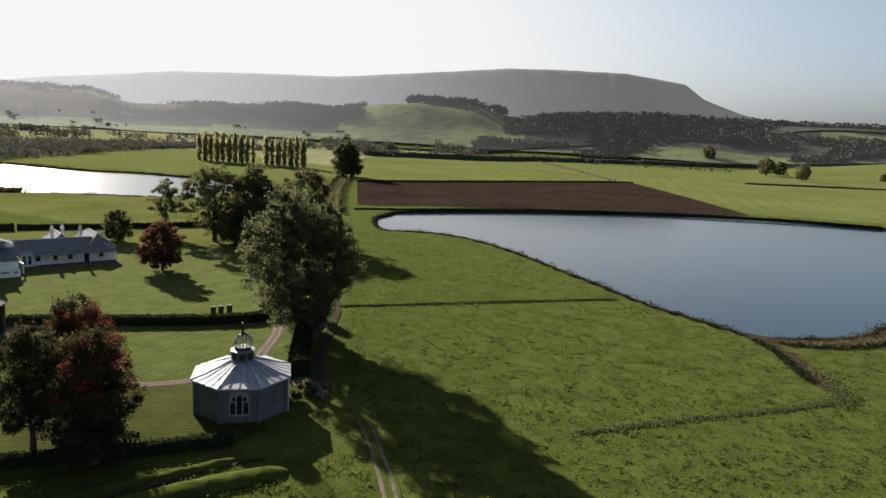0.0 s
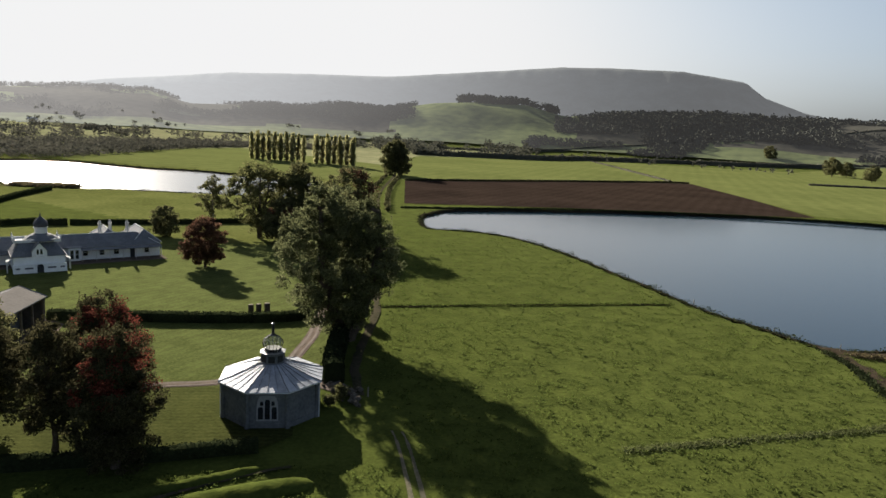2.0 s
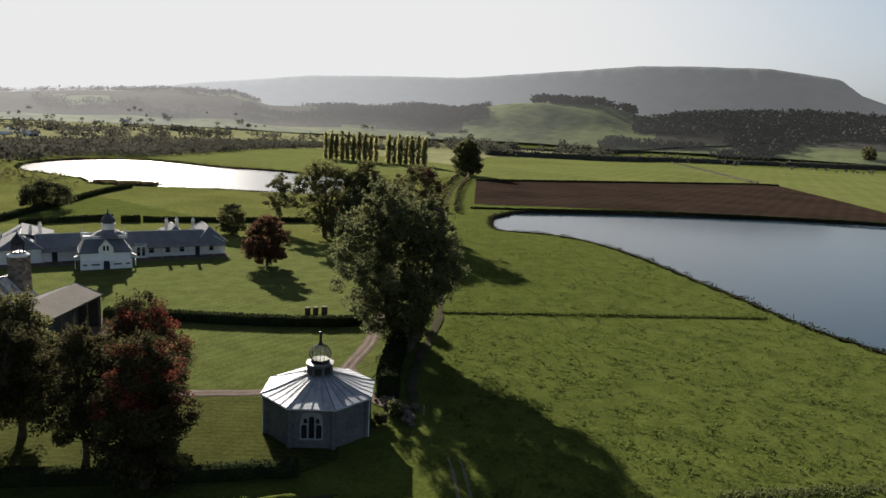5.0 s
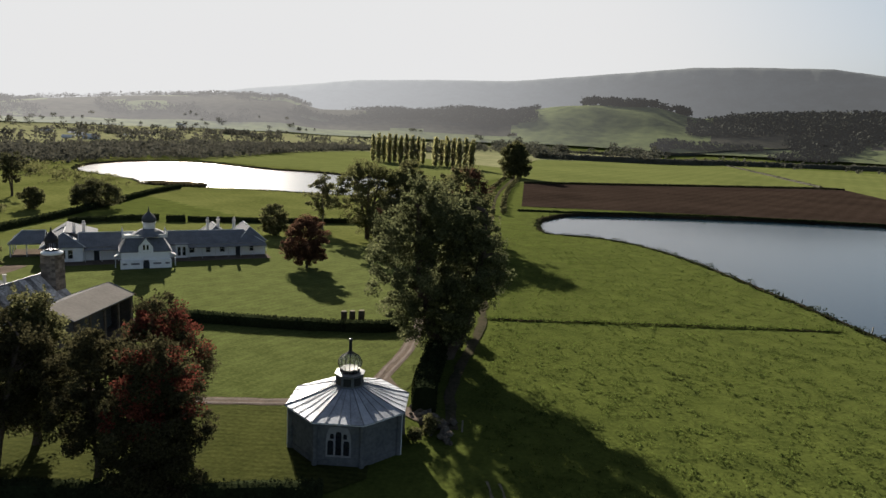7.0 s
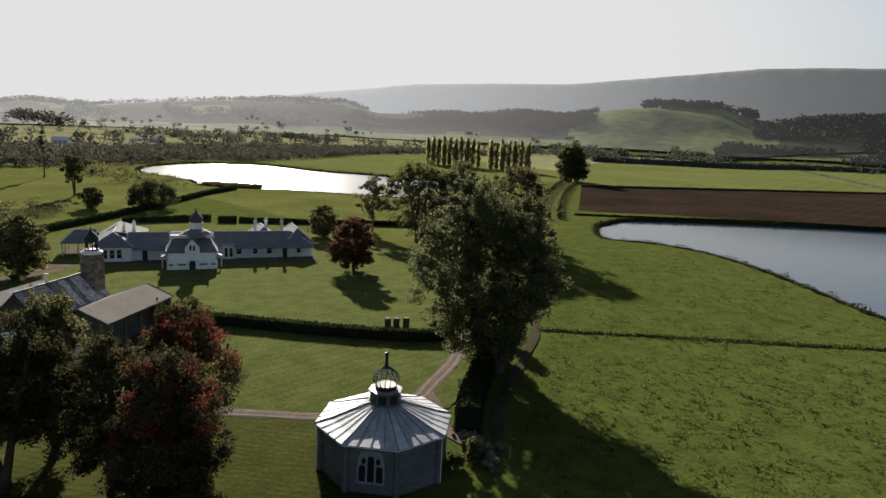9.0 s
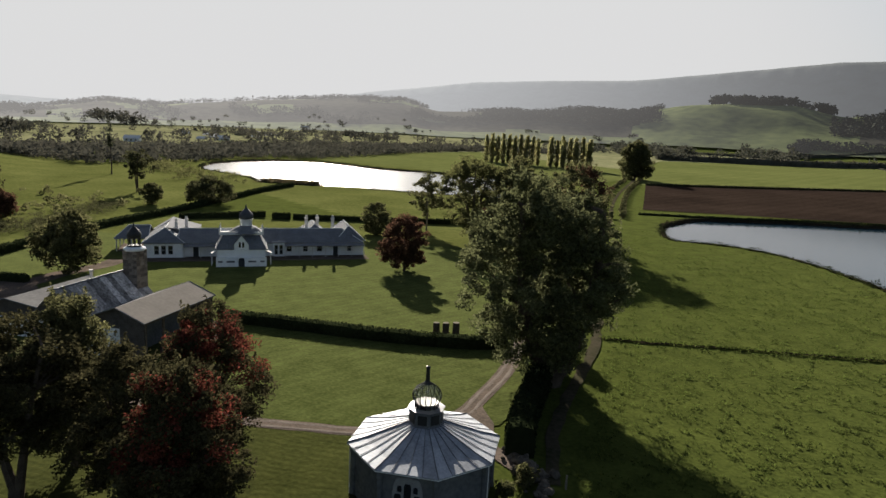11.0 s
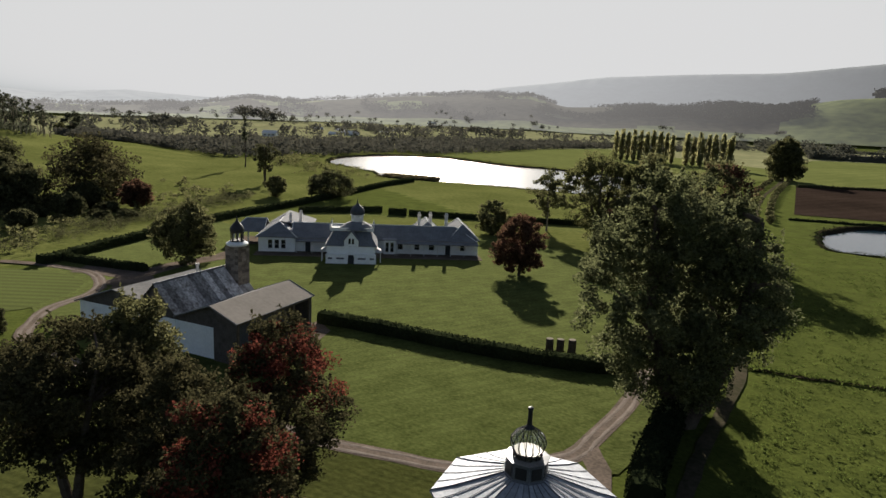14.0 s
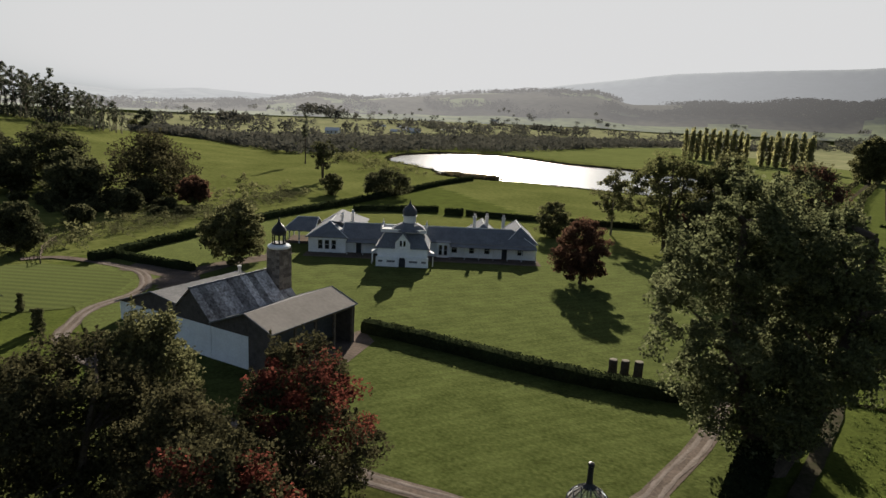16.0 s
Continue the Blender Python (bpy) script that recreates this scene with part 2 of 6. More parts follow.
M["dark_metal"] = mat("dark_painted_metal", (0.03, 0.03, 0.032), (0.018, 0.018, 0.02), 2.0, 0.45, metal=0.3, spec=0.3)
M["dark_window"] = mat("window_glass_dark", (0.02, 0.022, 0.026), (0.012, 0.013, 0.016), 1.0, 0.12, spec=0.6)
M["cut_wood"] = mat("cut_wood", (0.2, 0.18, 0.15), (0.13, 0.115, 0.095), 3.0, 0.8)
M["timber"] = mat("weathered_timber", (0.17, 0.14, 0.11), (0.08, 0.065, 0.05), 2.0, 0.9, bump=0.02)
M["dark_timber"] = mat("dark_stained_boards", (0.105, 0.094, 0.085), (0.06, 0.053, 0.048), 1.5, 0.9, bump=0.02)
M["dome_lead"] = mat("dark_lead_dome", (0.075, 0.08, 0.09), (0.045, 0.048, 0.055), 1.5, 0.6, metal=0.3, spec=0.2)
M["door"] = mat("dark_door_paint", (0.05, 0.055, 0.06), (0.03, 0.032, 0.035), 2.0, 0.5)
M["brick"] = mat("chimney_render", (0.62, 0.60, 0.57), (0.42, 0.4, 0.38), 1.5, 0.85, bump=0.02)
# the haze over range and hills is put into these materials as emission
M["mountain"] = mat("mountain_haze_glow", (0.075, 0.080, 0.076), (0.022, 0.027, 0.028), 0.0022, 1.0, fine=6, spec=0.0, glow=((0.975, 0.985, 1.0), -2600, 0.17, 1100, 0.036))
M["hazy_hill"] = mat("hill_haze_glow", (0.115, 0.135, 0.062), (0.045, 0.056, 0.032), 0.006, 1.0, fine=7, spec=0.0, glow=((1.0, 0.965, 0.93), -1400, 0.105, 300, 0.008))
M["wooded_hill"] = mat("wooded_hill_haze_glow", (0.055, 0.054, 0.044), (0.026, 0.027, 0.023), 0.012, 1.0, fine=5, spec=0.0, glow=((1.0, 0.955, 0.92), -1400, 0.100, 300, 0.008))
M["reed"] = mat("reeds", (0.14, 0.11, 0.06), (0.06, 0.055, 0.03), 0.4, 0.9, island=0.4, translucent=0.3)

water = bpy.data.materials.new("still_water")
water.use_nodes = True
wnt = water.node_tree
wp = wnt.nodes["Principled BSDF"]
wp.inputs["Base Color"].default_value = (0.006, 0.018, 0.030, 1)
wp.inputs["Roughness"].default_value, wp.inputs["IOR"].default_value = 0.1, 1.33
wco, wno, wbu = wnt.nodes.new("ShaderNodeTexCoord"), wnt.nodes.new("ShaderNodeTexNoise"), wnt.nodes.new("ShaderNodeBump")
wno.inputs["Scale"].default_value, wno.inputs["Detail"].default_value = 0.6, 4.0
wbu.inputs["Strength"].default_value, wbu.inputs["Distance"].default_value = 0.25, 0.06
wnt.links.new(wco.outputs["Object"], wno.inputs["Vector"])
wnt.links.new(wno.outputs["Fac"], wbu.inputs["Height"])
wnt.links.new(wbu.outputs["Normal"], wp.inputs["Normal"])
M["water"] = water
ruffled = water.copy()          # the western lake is ruffled by the wind
ruffled.node_tree.nodes["Principled BSDF"].inputs["Roughness"].default_value = 0.2
M["ruffled_water"] = ruffled

glass = bpy.data.materials.new("clear_glass")
glass.use_nodes = True
gp = glass.node_tree.nodes["Principled BSDF"]
gp.inputs["Base Color"].default_value = (0.66, 0.68, 0.64, 1)
gp.inputs["Roughness"].default_value, gp.inputs["Transmission Weight"].default_value, gp.inputs["IOR"].default_value = 0.08, 0.86, 1.05
M["glass"] = glass


# ---- mesh helpers ----
def mesh_object(name, verts, faces, material, parent=None, label="", smooth=False):
    me = bpy.data.meshes.new(name)
    me.from_pydata(verts, [], faces)
    me.materials.append(material)
    if smooth:
        me.polygons.foreach_set("use_smooth", [True] * len(me.polygons))
    ob = new(name, me)
    if parent is not None:
        ob.parent = parent
    if label:
        ob["label"] = label
    return ob


def part(name, bm, material, parent=None, label="", smooth=False):
    """Links a bmesh as one mesh object under a thing or a part."""
    me = bpy.data.meshes.new(name)
    bmesh.ops.recalc_face_normals(bm, faces=bm.faces[:])
    bm.to_mesh(me)
    bm.free()
    me.materials.append(material)
    if smooth:
        me.polygons.foreach_set("use_smooth", [True] * len(me.polygons))
    ob = new(name, me)
    if parent is not None:
        ob.parent = parent
    if label:
        ob["label"] = label
    return ob


def thing(name, m, label, category, group="", kind=""):
    ob = new(name)
    ob.empty_display_size = 0.5
    ob.matrix_world = m
    return tagged(ob, label, category, group, kind)


def box(bm, x0, x1, y0, y1, z0, z1):
    v = [bm.verts.new((x, y, z)) for z in (z0, z1) for x, y in ((x0, y0), (x1, y0), (x1, y1), (x0, y1))]
    for f in ((0, 3, 2, 1), (4, 5, 6, 7), (0, 1, 5, 4), (1, 2, 6, 5), (2, 3, 7, 6), (3, 0, 4, 7)):
        bm.faces.new([v[i] for i in f])
    return bm


def slab(bm, pts, thick):
    """A plate over a planar ring of points, with its thickness below."""
    a, b, c = (Vector(p) for p in pts[:3])
    n = (b - a).cross(c - a).normalized()
    if n.z < -0.2:
        pts = list(reversed(pts))
        n = -n
    top = [bm.verts.new(p) for p in pts]
    low = [bm.verts.new(Vector(p) - n * thick) for p in pts]
    bm.faces.new(top)
    bm.faces.new(list(reversed(low)))
    for i in range(len(pts)):
        j = (i + 1) % len(pts)
        bm.faces.new((top[i], low[i], low[j], top[j]))
    return bm


def prism(bm, ring, y0, y1, axis="y"):
    """A plane outline (a, z) pushed along y (or x)."""
    put = (lambda a, z, s: (a, s, z)) if axis == "y" else (lambda a, z, s: (s, a, z))
    one = [bm.verts.new(put(a, z, y0)) for a, z in ring]
    two = [bm.verts.new(put(a, z, y1)) for a, z in ring]
    bm.faces.new(one)
    bm.faces.new(list(reversed(two)))
    for i in range(len(ring)):
        j = (i + 1) % len(ring)
        bm.faces.new((one[i], two[i], two[j], one[j]))
    return bm


def lathe(bm, profile, n=24, turn=0.0, cx=0.0, cy=0.0):
    rings = []
    for r, z in profile:
        if r < 1e-4:
            rings.append([bm.verts.new((cx, cy, z))])
        else:
            rings.append([bm.verts.new((cx + r * math.cos(turn + i * math.tau / n), cy + r * math.sin(turn + i * math.tau / n), z)) for i in range(n)])
    for a, b in zip(rings, rings[1:]):
        for i in range(n):
            j = (i + 1) % n
            f = [a[i % len(a)], a[j % len(a)], b[j % len(b)], b[i % len(b)]]
            f = [v for k, v in enumerate(f) if v not in f[:k]]
            if len(f) > 2:
                bm.faces.new(f)
    for ring, flip in ((rings[0], True), (rings[-1], False)):
        if len(ring) > 2:
            bm.faces.new(list(reversed(ring)) if flip else ring)
    return bm


def tube(bm, pts, radii, n=6):
    pts = [Vector(p) for p in pts]
    rings = []
    for i, p in enumerate(pts):
        way = (pts[min(i + 1, len(pts) - 1)] - pts[max(i - 1, 0)]).normalized()
        side = way.cross((0.31, 0.87, 0.17)).normalized()
        up = way.cross(side)
        r = radii[i] if hasattr(radii, "__len__") else radii
        rings.append([bm.verts.new(p + (side * math.cos(k * math.tau / n) + up * math.sin(k * math.tau / n)) * r) for k in range(n)])
    for a, b in zip(rings, rings[1:]):
        for k in range(n):
            bm.faces.new((a[k], a[(k + 1) % n], b[(k + 1) % n], b[k]))
    bm.faces.new(list(reversed(rings[0])))
    bm.faces.new(rings[-1])
    return bm


def smooth_line(pts, step=2.0):
    """A Catmull-Rom line through the points, at even steps."""
    pts = [np.array(p, float) for p in pts]
    pts = [2 * pts[0] - pts[1], *pts, 2 * pts[-1] - pts[-2]]
    out = []
    for a, b, c, d in zip(pts, pts[1:], pts[2:], pts[3:]):
        n = max(2, int(np.linalg.norm(c - b) / step))
        for t in np.arange(n) / n:
            out.append(0.5 * (2 * b + (c - a) * t + (2 * a - 5 * b + 4 * c - d) * t * t + (3 * b - a - 3 * c + d) * t**3))
    out.append(pts[-2])
    return np.array(out)


# ---- the lie of the land ----
LAKE_EAST = smooth_line([(-4.5, 162), (0.3, 151.2), (11.5, 153.2), (22.5, 148.8), (31.6, 140.5), (40.4, 127.2), (47.6, 111.8), (53.8, 97.8), (58.9, 86.4), (62.4, 77.4), (65.9, 68.5), (71.4, 59.4), (76.3, 53), (80.4, 46.5), (83.4, 44.6),
                         (91.6, 46), (100.5, 48.6), (110.2, 55.2), (117.6, 61.8), (160, 80), (240, 112), (330, 176), (300, 240), (240, 259.5), (200, 272), (170, 273.5), (138, 268), (107, 260.5), (77, 249.5), (48, 236.5), (22, 225), (2, 212.5), (-4.5, 198), (-7.5, 182), (-4.5, 162)], 4)[:-1]
LAKE_WEST = smooth_line([(-75, 216), (-107, 209), (-140, 203), (-162, 194), (-186, 190), (-205, 204), (-235, 214), (-262, 226), (-290, 262), (-298, 311), (-275, 341), (-245, 337),
                         (-206, 326), (-174, 330), (-142, 323), (-100, 318), (-70, 285), (-62, 245), (-75, 216)], 5)[:-1]
WATER_Z = -0.9


def signed(ring, x, y):
    """Distance to a closed line, negative inside it."""
    best, inside = np.full(x.shape, 1e9), np.zeros(x.shape, bool)
    for (ax, ay), (bx, by) in zip(ring, np.roll(ring, -1, 0)):
        dx, dy = bx - ax, by - ay
        t = np.clip(((x - ax) * dx + (y - ay) * dy) / (dx * dx + dy * dy + 1e-9), 0, 1)
        best = np.minimum(best, np.hypot(x - ax - t * dx, y - ay - t * dy))
        inside ^= ((ay > y) != (by > y)) & (x < dx * (y - ay) / (dy + 1e-12) + ax)
    return np.where(inside, -best, best)


RIDGE = [(-180, 20), (-75, 15), (-65, 15), (-58, 30), (-54, 48), (-50, 45), (-46, 58), (-42, 70), (-38, 78), (-35, 86), (-30.2, 86), (-27.2, 63), (-24, 66), (-19.5, 74), (-14.4, 84), (-10.7, 80),
         (-6.4, 100), (-3, 110), (1.8, 108), (5.2, 86), (10.8, 98), (17.5, 103), (25.7, 98), (32, 96), (50, 90), (180, 20)]   # bearing, height of the near hills
RANGE = [(-100, 90), (-75, 95), (-69, 64), (-63, 99), (-58, 83), (-54, 77), (-40, 120), (-33, 222), (-28, 270), (-24, 312), (-17.5, 340), (-10.5, 357), (-4.6, 405), (3.8, 468), (8.2, 474), (13.7, 466),
         (18.5, 410), (20.0, 326), (23.0, 247), (27, 190), (60, 150)]   # bearing, height of the far range


def land(x, y):
    """Height of the ground before the lakes are cut."""
    x, y = np.asarray(x, float), np.asarray(y, float)
    z = np.maximum(0, 29 * np.exp(-0.5 * (((x + 424) / 114.5) ** 2 + ((y + 29) / 122.5) ** 2)) - 4.2)
    r, az = np.hypot(x, y), np.degrees(np.arctan2(x, y))
    top = np.interp(az, *zip(*RIDGE))
    t = np.clip((r - 1150) / 550, 0, 1)
    rise = t * t * (3 - 2 * t) * (1 - 0.75 * np.clip((r - 1750) / 500, 0, 1))
    wave = 1 + 0.16 * np.sin(x / 67 + 1.3 * np.sin(y / 83)) * np.sin(y / 52 + x / 190) * (1 - t * t)
    return z + top * rise * wave - np.clip((r - 2600) / 900, 0, 1) * 80


# ---- ground and water ----
def spread(lo, hi, step, far, rate=1.075):
    core = list(np.arange(lo, hi + step, step))
    up, down, s = [core[-1]], [core[0]], step
    while up[-1] < far or down[-1] > -far:
        s *= rate
        up.append(up[-1] + s)
        down.append(down[-1] - s)
    return np.array(down[:0:-1] + core + up[1:])


def build_ground():
    xs, ys = spread(-300, 260, 3.0, 4600), spread(-45, 345, 3.0, 4600)
    x, y = np.meshgrid(xs, ys)
    z = land(x, y)
    near = (np.abs(x) < 420) & (y > 0) & (y < 420)
    for ring in (LAKE_EAST, LAKE_WEST):
        sd = np.full(x.shape, 99.0)
        sd[near] = signed(ring, x[near], y[near])
        z = np.where(sd < 1.0, np.minimum(z, np.maximum(-(1.0 - sd) * 0.55, -3.0)), z)
    z += 0.06 * np.sin(x / 7.3) * np.sin(y / 9.1 + 1) - 0.06
    nx, ny = len(xs), len(ys)
    idx = np.arange(nx * ny).reshape(ny, nx)
    faces = np.stack([idx[:-1, :-1], idx[:-1, 1:], idx[1:, 1:], idx[1:, :-1]], -1).reshape(-1, 4)
    ob = mesh_object("ground", np.stack([x, y, z], -1).reshape(-1, 3).tolist(), faces.tolist(), M["pasture"], smooth=True)
    ob.data.materials.append(M["backlit_pasture"])     # grazed hill beyond the hedge and land behind: grass lightened for backlight
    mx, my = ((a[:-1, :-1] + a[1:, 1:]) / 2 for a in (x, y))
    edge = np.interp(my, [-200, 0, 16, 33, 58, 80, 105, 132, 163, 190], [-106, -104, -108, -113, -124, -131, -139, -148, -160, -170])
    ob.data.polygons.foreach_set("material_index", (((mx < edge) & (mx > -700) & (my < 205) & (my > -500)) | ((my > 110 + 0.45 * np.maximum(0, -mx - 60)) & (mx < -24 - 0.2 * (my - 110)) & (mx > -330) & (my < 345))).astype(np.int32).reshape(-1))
    return tagged(ob, "rolling green pasture with short tufted grass", "grass", kind="structure")


ground = build_ground()


def flat_sheet(name, ring, z, material, label, category, step=0):
    bm = bmesh.new()
    vs = [bm.verts.new((x, y, float(land(x, y)) + z)) for x, y in ring]
    bm.faces.new(vs)
    bmesh.ops.triangulate(bm, faces=bm.faces[:])
    ob = part(name, bm, material)
    ob.data.flip_normals() if ob.data.polygons[0].normal.z < 0 else None
    return tagged(ob, label, category, kind="structure")


def shore(ring):
    way = np.roll(ring, -1, 0) - np.roll(ring, 1, 0)
    n = np.stack([way[:, 1], -way[:, 0]], -1) / np.linalg.norm(way, axis=1)[:, None]
    return n if signed(ring, ring[:1, 0] + n[0, 0], ring[:1, 1] + n[0, 1])[0] > 0 else -n


for ring, name in ((LAKE_EAST, "east"), (LAKE_WEST, "west")):
    out = shore(ring)
    bm = bmesh.new()
    bm.faces.new([bm.verts.new((*p, WATER_Z)) for p in ring + out * 1.0])
    bmesh.ops.triangulate(bm, faces=bm.faces[:])
    tagged(part("water", bm, M["ruffled_water"] if name == "west" else M["water"]), "still lake water mirroring the bright sky" if name == "west" else "still blue-grey lake water mirroring the sky", "lake", kind="structure")
    n = len(ring)
    jag = np.array([0.35 * math.sin(i * 1.7) + 0.25 * math.sin(i * 0.61 + 2) for i in range(n)])[:, None]
    rows = [np.c_[ring + out * (1.2 + jag), np.full(n, 0.06)], np.c_[ring + out * (0.2 + jag * 0.5), np.full(n, 0.0)], np.c_[ring - out * (1.0 + jag * 0.4), np.full(n, -1.1)]]
    verts = np.concatenate(rows)
    faces = [(a * n + i, a * n + (i + 1) % n, (a + 1) * n + (i + 1) % n, (a + 1) * n + i) for a in range(2) for i in range(n)]
    tagged(mesh_object("lake_bank", verts.tolist(), faces, M["bank"]), "dark earth bank round the lake", "bank", kind="structure")


def ribbon(name, pts, width, material, label, category, lift=0.05, edge=0.15, step=2.0, seed=1):
    line = smooth_line(pts, step)
    way = np.gradient(line, axis=0)
    side = np.stack([-way[:, 1], way[:, 0]], -1) / np.linalg.norm(way, axis=1)[:, None]
    rng = np.random.default_rng(seed)
    w = np.interp(np.linspace(0, 1, len(line)), np.linspace(0, 1, len(width)), width) if hasattr(width, "__len__") else np.full(len(line), width)
    rows = []
    for s in (-0.5, -0.25, 0, 0.25, 0.5):
        p = line + side * (w * s)[:, None] + side * (rng.normal(0, edge, len(line)) * (abs(s) == 0.5))[:, None]
        rows.append(np.c_[p, land(p[:, 0], p[:, 1]) + lift + 0.03 * (s == 0)])
    n = len(line)
    faces = [(a * n + i, (a + 1) * n + i, (a + 1) * n + i + 1, a * n + i + 1) for a in range(4) for i in range(n - 1)]
    ob = mesh_object(name, np.concatenate(rows).tolist(), faces, material, smooth=True)
    return tagged(ob, label, category, kind="structure")


flat_sheet("lawn", [(-103, 12), (-84, 2), (-66, -2), (-40, -2), (-20, 0), (-9, 3.2), (-3, 10), (1, 14), (1.2, 24), (-1, 40), (-9, 70), (-20, 100), (-40, 128), (-84, 117), (-128, 86), (-123.5, 60), (-112.5, 34), (-107, 20)], 0.03,
           M["lawn"], "wide mown lawn round the homestead", "lawn")
# lawn sheet in a lighter colour, standing for grazing light
flat_sheet("lawn", [(-123, 60), (-110, 60), (-90, 75), (-71, 92.5), (-52, 98), (-30, 100), (-40, 127), (-84, 116), (-127, 85)], 0.036, M["backlit_pasture"], "grass behind the homestead, coloured lighter for low light", "lawn")
flat_sheet("lawn", [(-44, -3.8), (-30, -1.6), (-19, 1.0), (-13, 3.2), (-6, 5.5), (2, 2), (4.5, -6), (2.2, -9.6), (-6, -13.2), (-15, -16.6), (-30, -21.8), (-44, -26)], 0.034, M["rough_lawn"], "mown lawn beside the pavilion", "lawn")
flat_sheet("lawn", [(-79, -6), (-77, -0.5), (-81.5, 8), (-86, 11.6), (-92.5, 11.6), (-99.4, 9), (-106, 4), (-108, -14), (-92, -16)], 0.036, M["mown"], "striped lawn inside the drive loop", "lawn")
flat_sheet("ploughed_field", [(-43, 356), (-21.5, 223), (60, 252), (183, 284), (186, 400), (184, 527), (163, 524), (60, 441)], 0.10, M["soil"], "bare dark brown ploughed field beside the lake", "field")
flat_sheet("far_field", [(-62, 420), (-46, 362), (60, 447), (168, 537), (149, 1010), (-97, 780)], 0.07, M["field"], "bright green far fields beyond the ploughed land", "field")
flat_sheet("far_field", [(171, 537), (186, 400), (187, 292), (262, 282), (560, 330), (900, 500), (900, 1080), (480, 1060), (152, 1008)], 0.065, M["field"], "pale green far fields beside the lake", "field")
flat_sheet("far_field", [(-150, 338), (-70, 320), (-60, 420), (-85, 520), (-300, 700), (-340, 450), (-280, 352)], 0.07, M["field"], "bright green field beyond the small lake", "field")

flat_sheet("far_field", [(-340, 450), (-300, 700), (-85, 520), (-97, 780), (149, 1010), (100, 1150), (-300, 1200), (-800, 1000), (-1150, 500), (-1100, 160), (-560, 180), (-430, 262)], 0.05, M["plain"], "pale fields of the plain round the village, haze put into the colour", "field")

ribbon("drive", [(-110, 3), (-108.4, 8), (-99.6, 12.6), (-91, 14.8), (-83, 12.5), (-78.4, 8.5), (-75.5, 2.3), (-70.1, -2.2), (-63, -5.2), (-45, -3.5), (-30, -0.5), (-19, 2.1), (-14.2, 3.9), (-9.7, 5.7), (-6, 9.5), (-3.2, 14), (-3.3, 20), (-3.6, 27), (-5, 34.7), (-7.5, 46), (-14, 70), (-24, 100)],
       1.9, M["gravel"], "pale gravel drive between mown lawns", "drive", 0.06, 0.06)
ribbon("drive", [(-3.2, 16.5), (-0.5, 13.5), (1.5, 9.5), (5.0, 7.5), (7.5, 6.5)], [2.4, 1.9, 1.7, 2.0], M["gravel"], "gravel spur towards the pavilion", "drive", 0.065, 0.08)
ribbon("drive", [(-82, 13), (-84.5, 19), (-87.5, 28), (-88, 36), (-90, 42)], 4.0, M["gravel"], "gravel drive up to the homestead", "drive", 0.064, 0.1)
ribbon("drive", [(-95, 14.5), (-90, 17.5), (-83, 18.5), (-78, 14)], 5.0, M["gravel"], "gravel drive beside the garden hedge", "drive", 0.068, 0.1)
def beside(pts, off, step=2.0):
    """The line at a distance to the side of another."""
    line = smooth_line(pts, step)
    way = np.gradient(line, axis=0)
    return line + np.stack([-way[:, 1], way[:, 0]], -1) / np.linalg.norm(way, axis=1)[:, None] * off


for pts in ([(-99.6, 12.6), (-91, 14.8), (-83, 12.5), (-78.4, 8.5), (-75.5, 2.3), (-70.1, -2.2), (-63, -5.2), (-45, -3.5), (-30, -0.5), (-19, 2.1), (-14.2, 3.9), (-9.7, 5.7), (-6, 9.5), (-3.2, 14), (-3.3, 20), (-3.6, 27), (-5, 34.7), (-7.5, 46)],):
    for off in (-0.48, 0.48):
        ribbon("wheel_track", beside(pts, off), 0.42, M["worn_gravel"], "pale worn wheel track in the gravel drive", "drive", 0.085, 0.05)
flat_sheet("gravel_yard", [(-46, 14), (-41.5, 10), (-38.6, 15.5), (-41.8, 22.2), (-46, 24)], 0.07, M["gravel"], "gravel yard in front of the open shed", "yard")
ribbon("track", [(27, -50), (23, -32), (20.0, -18), (18.0, -11), (16.2, -5), (13.5, 0.5)], 2.2, M["pasture"], "grassy strip of the farm track", "track", 0.03, 0.1)
for off in (-0.58, 0.58):
    ribbon("wheel_rut", [(27 + off, -50), (23 + off, -32), (20.0 + off, -18), (18.0 + off, -11), (16.3 + off, -5.4), (15.2 + off, -2.6)], [0.45, 0.45, 0.45, 0.3], M["pale_rut"], "worn earth wheel rut of the farm track", "track", 0.07, 0.08)
ribbon("track", [(9, 6), (6.4, 14), (5.0, 24), (4.4, 31), (3.0, 45), (0, 58), (-6, 85), (-14, 120), (-24, 175), (-36, 236), (-45, 293), (-58, 400), (-74, 480), (-95, 640)], [1.3, 1.4, 1.3, 1.5, 3, 4, 5], M["rut"],
       "earth farm track along the avenue", "track", 0.06, 0.15)
ribbon("path", [(-8, -24), (-1.8, -18.8), (0.7, -16.5), (5.2, -13.1), (6.5, -12.4)], 0.5, M["rut"], "narrow pale path between rough grass strips", "path", 0.07, 0.05)
ribbon("ditch", [(3.4, 47.8), (9.3, 49.5), (16.4, 52.4), (24.3, 55.4), (36.5, 59.7), (48, 63.6), (60.8, 67.6)], 0.75, M["bank"], "shallow dark drain across the pasture", "ditch", 0.1, 0.15)
ribbon("ditch", [(81.5, 45), (81.6, 40), (82.8, 34), (82.2, 28.4), (81.5, 21), (80.6, 15)], [3.4, 3.0, 2.4, 3.0, 3.4, 1.5], M["mud"], "muddy dry inlet below the lake", "ditch", 0.06, 0.35, 1.2)
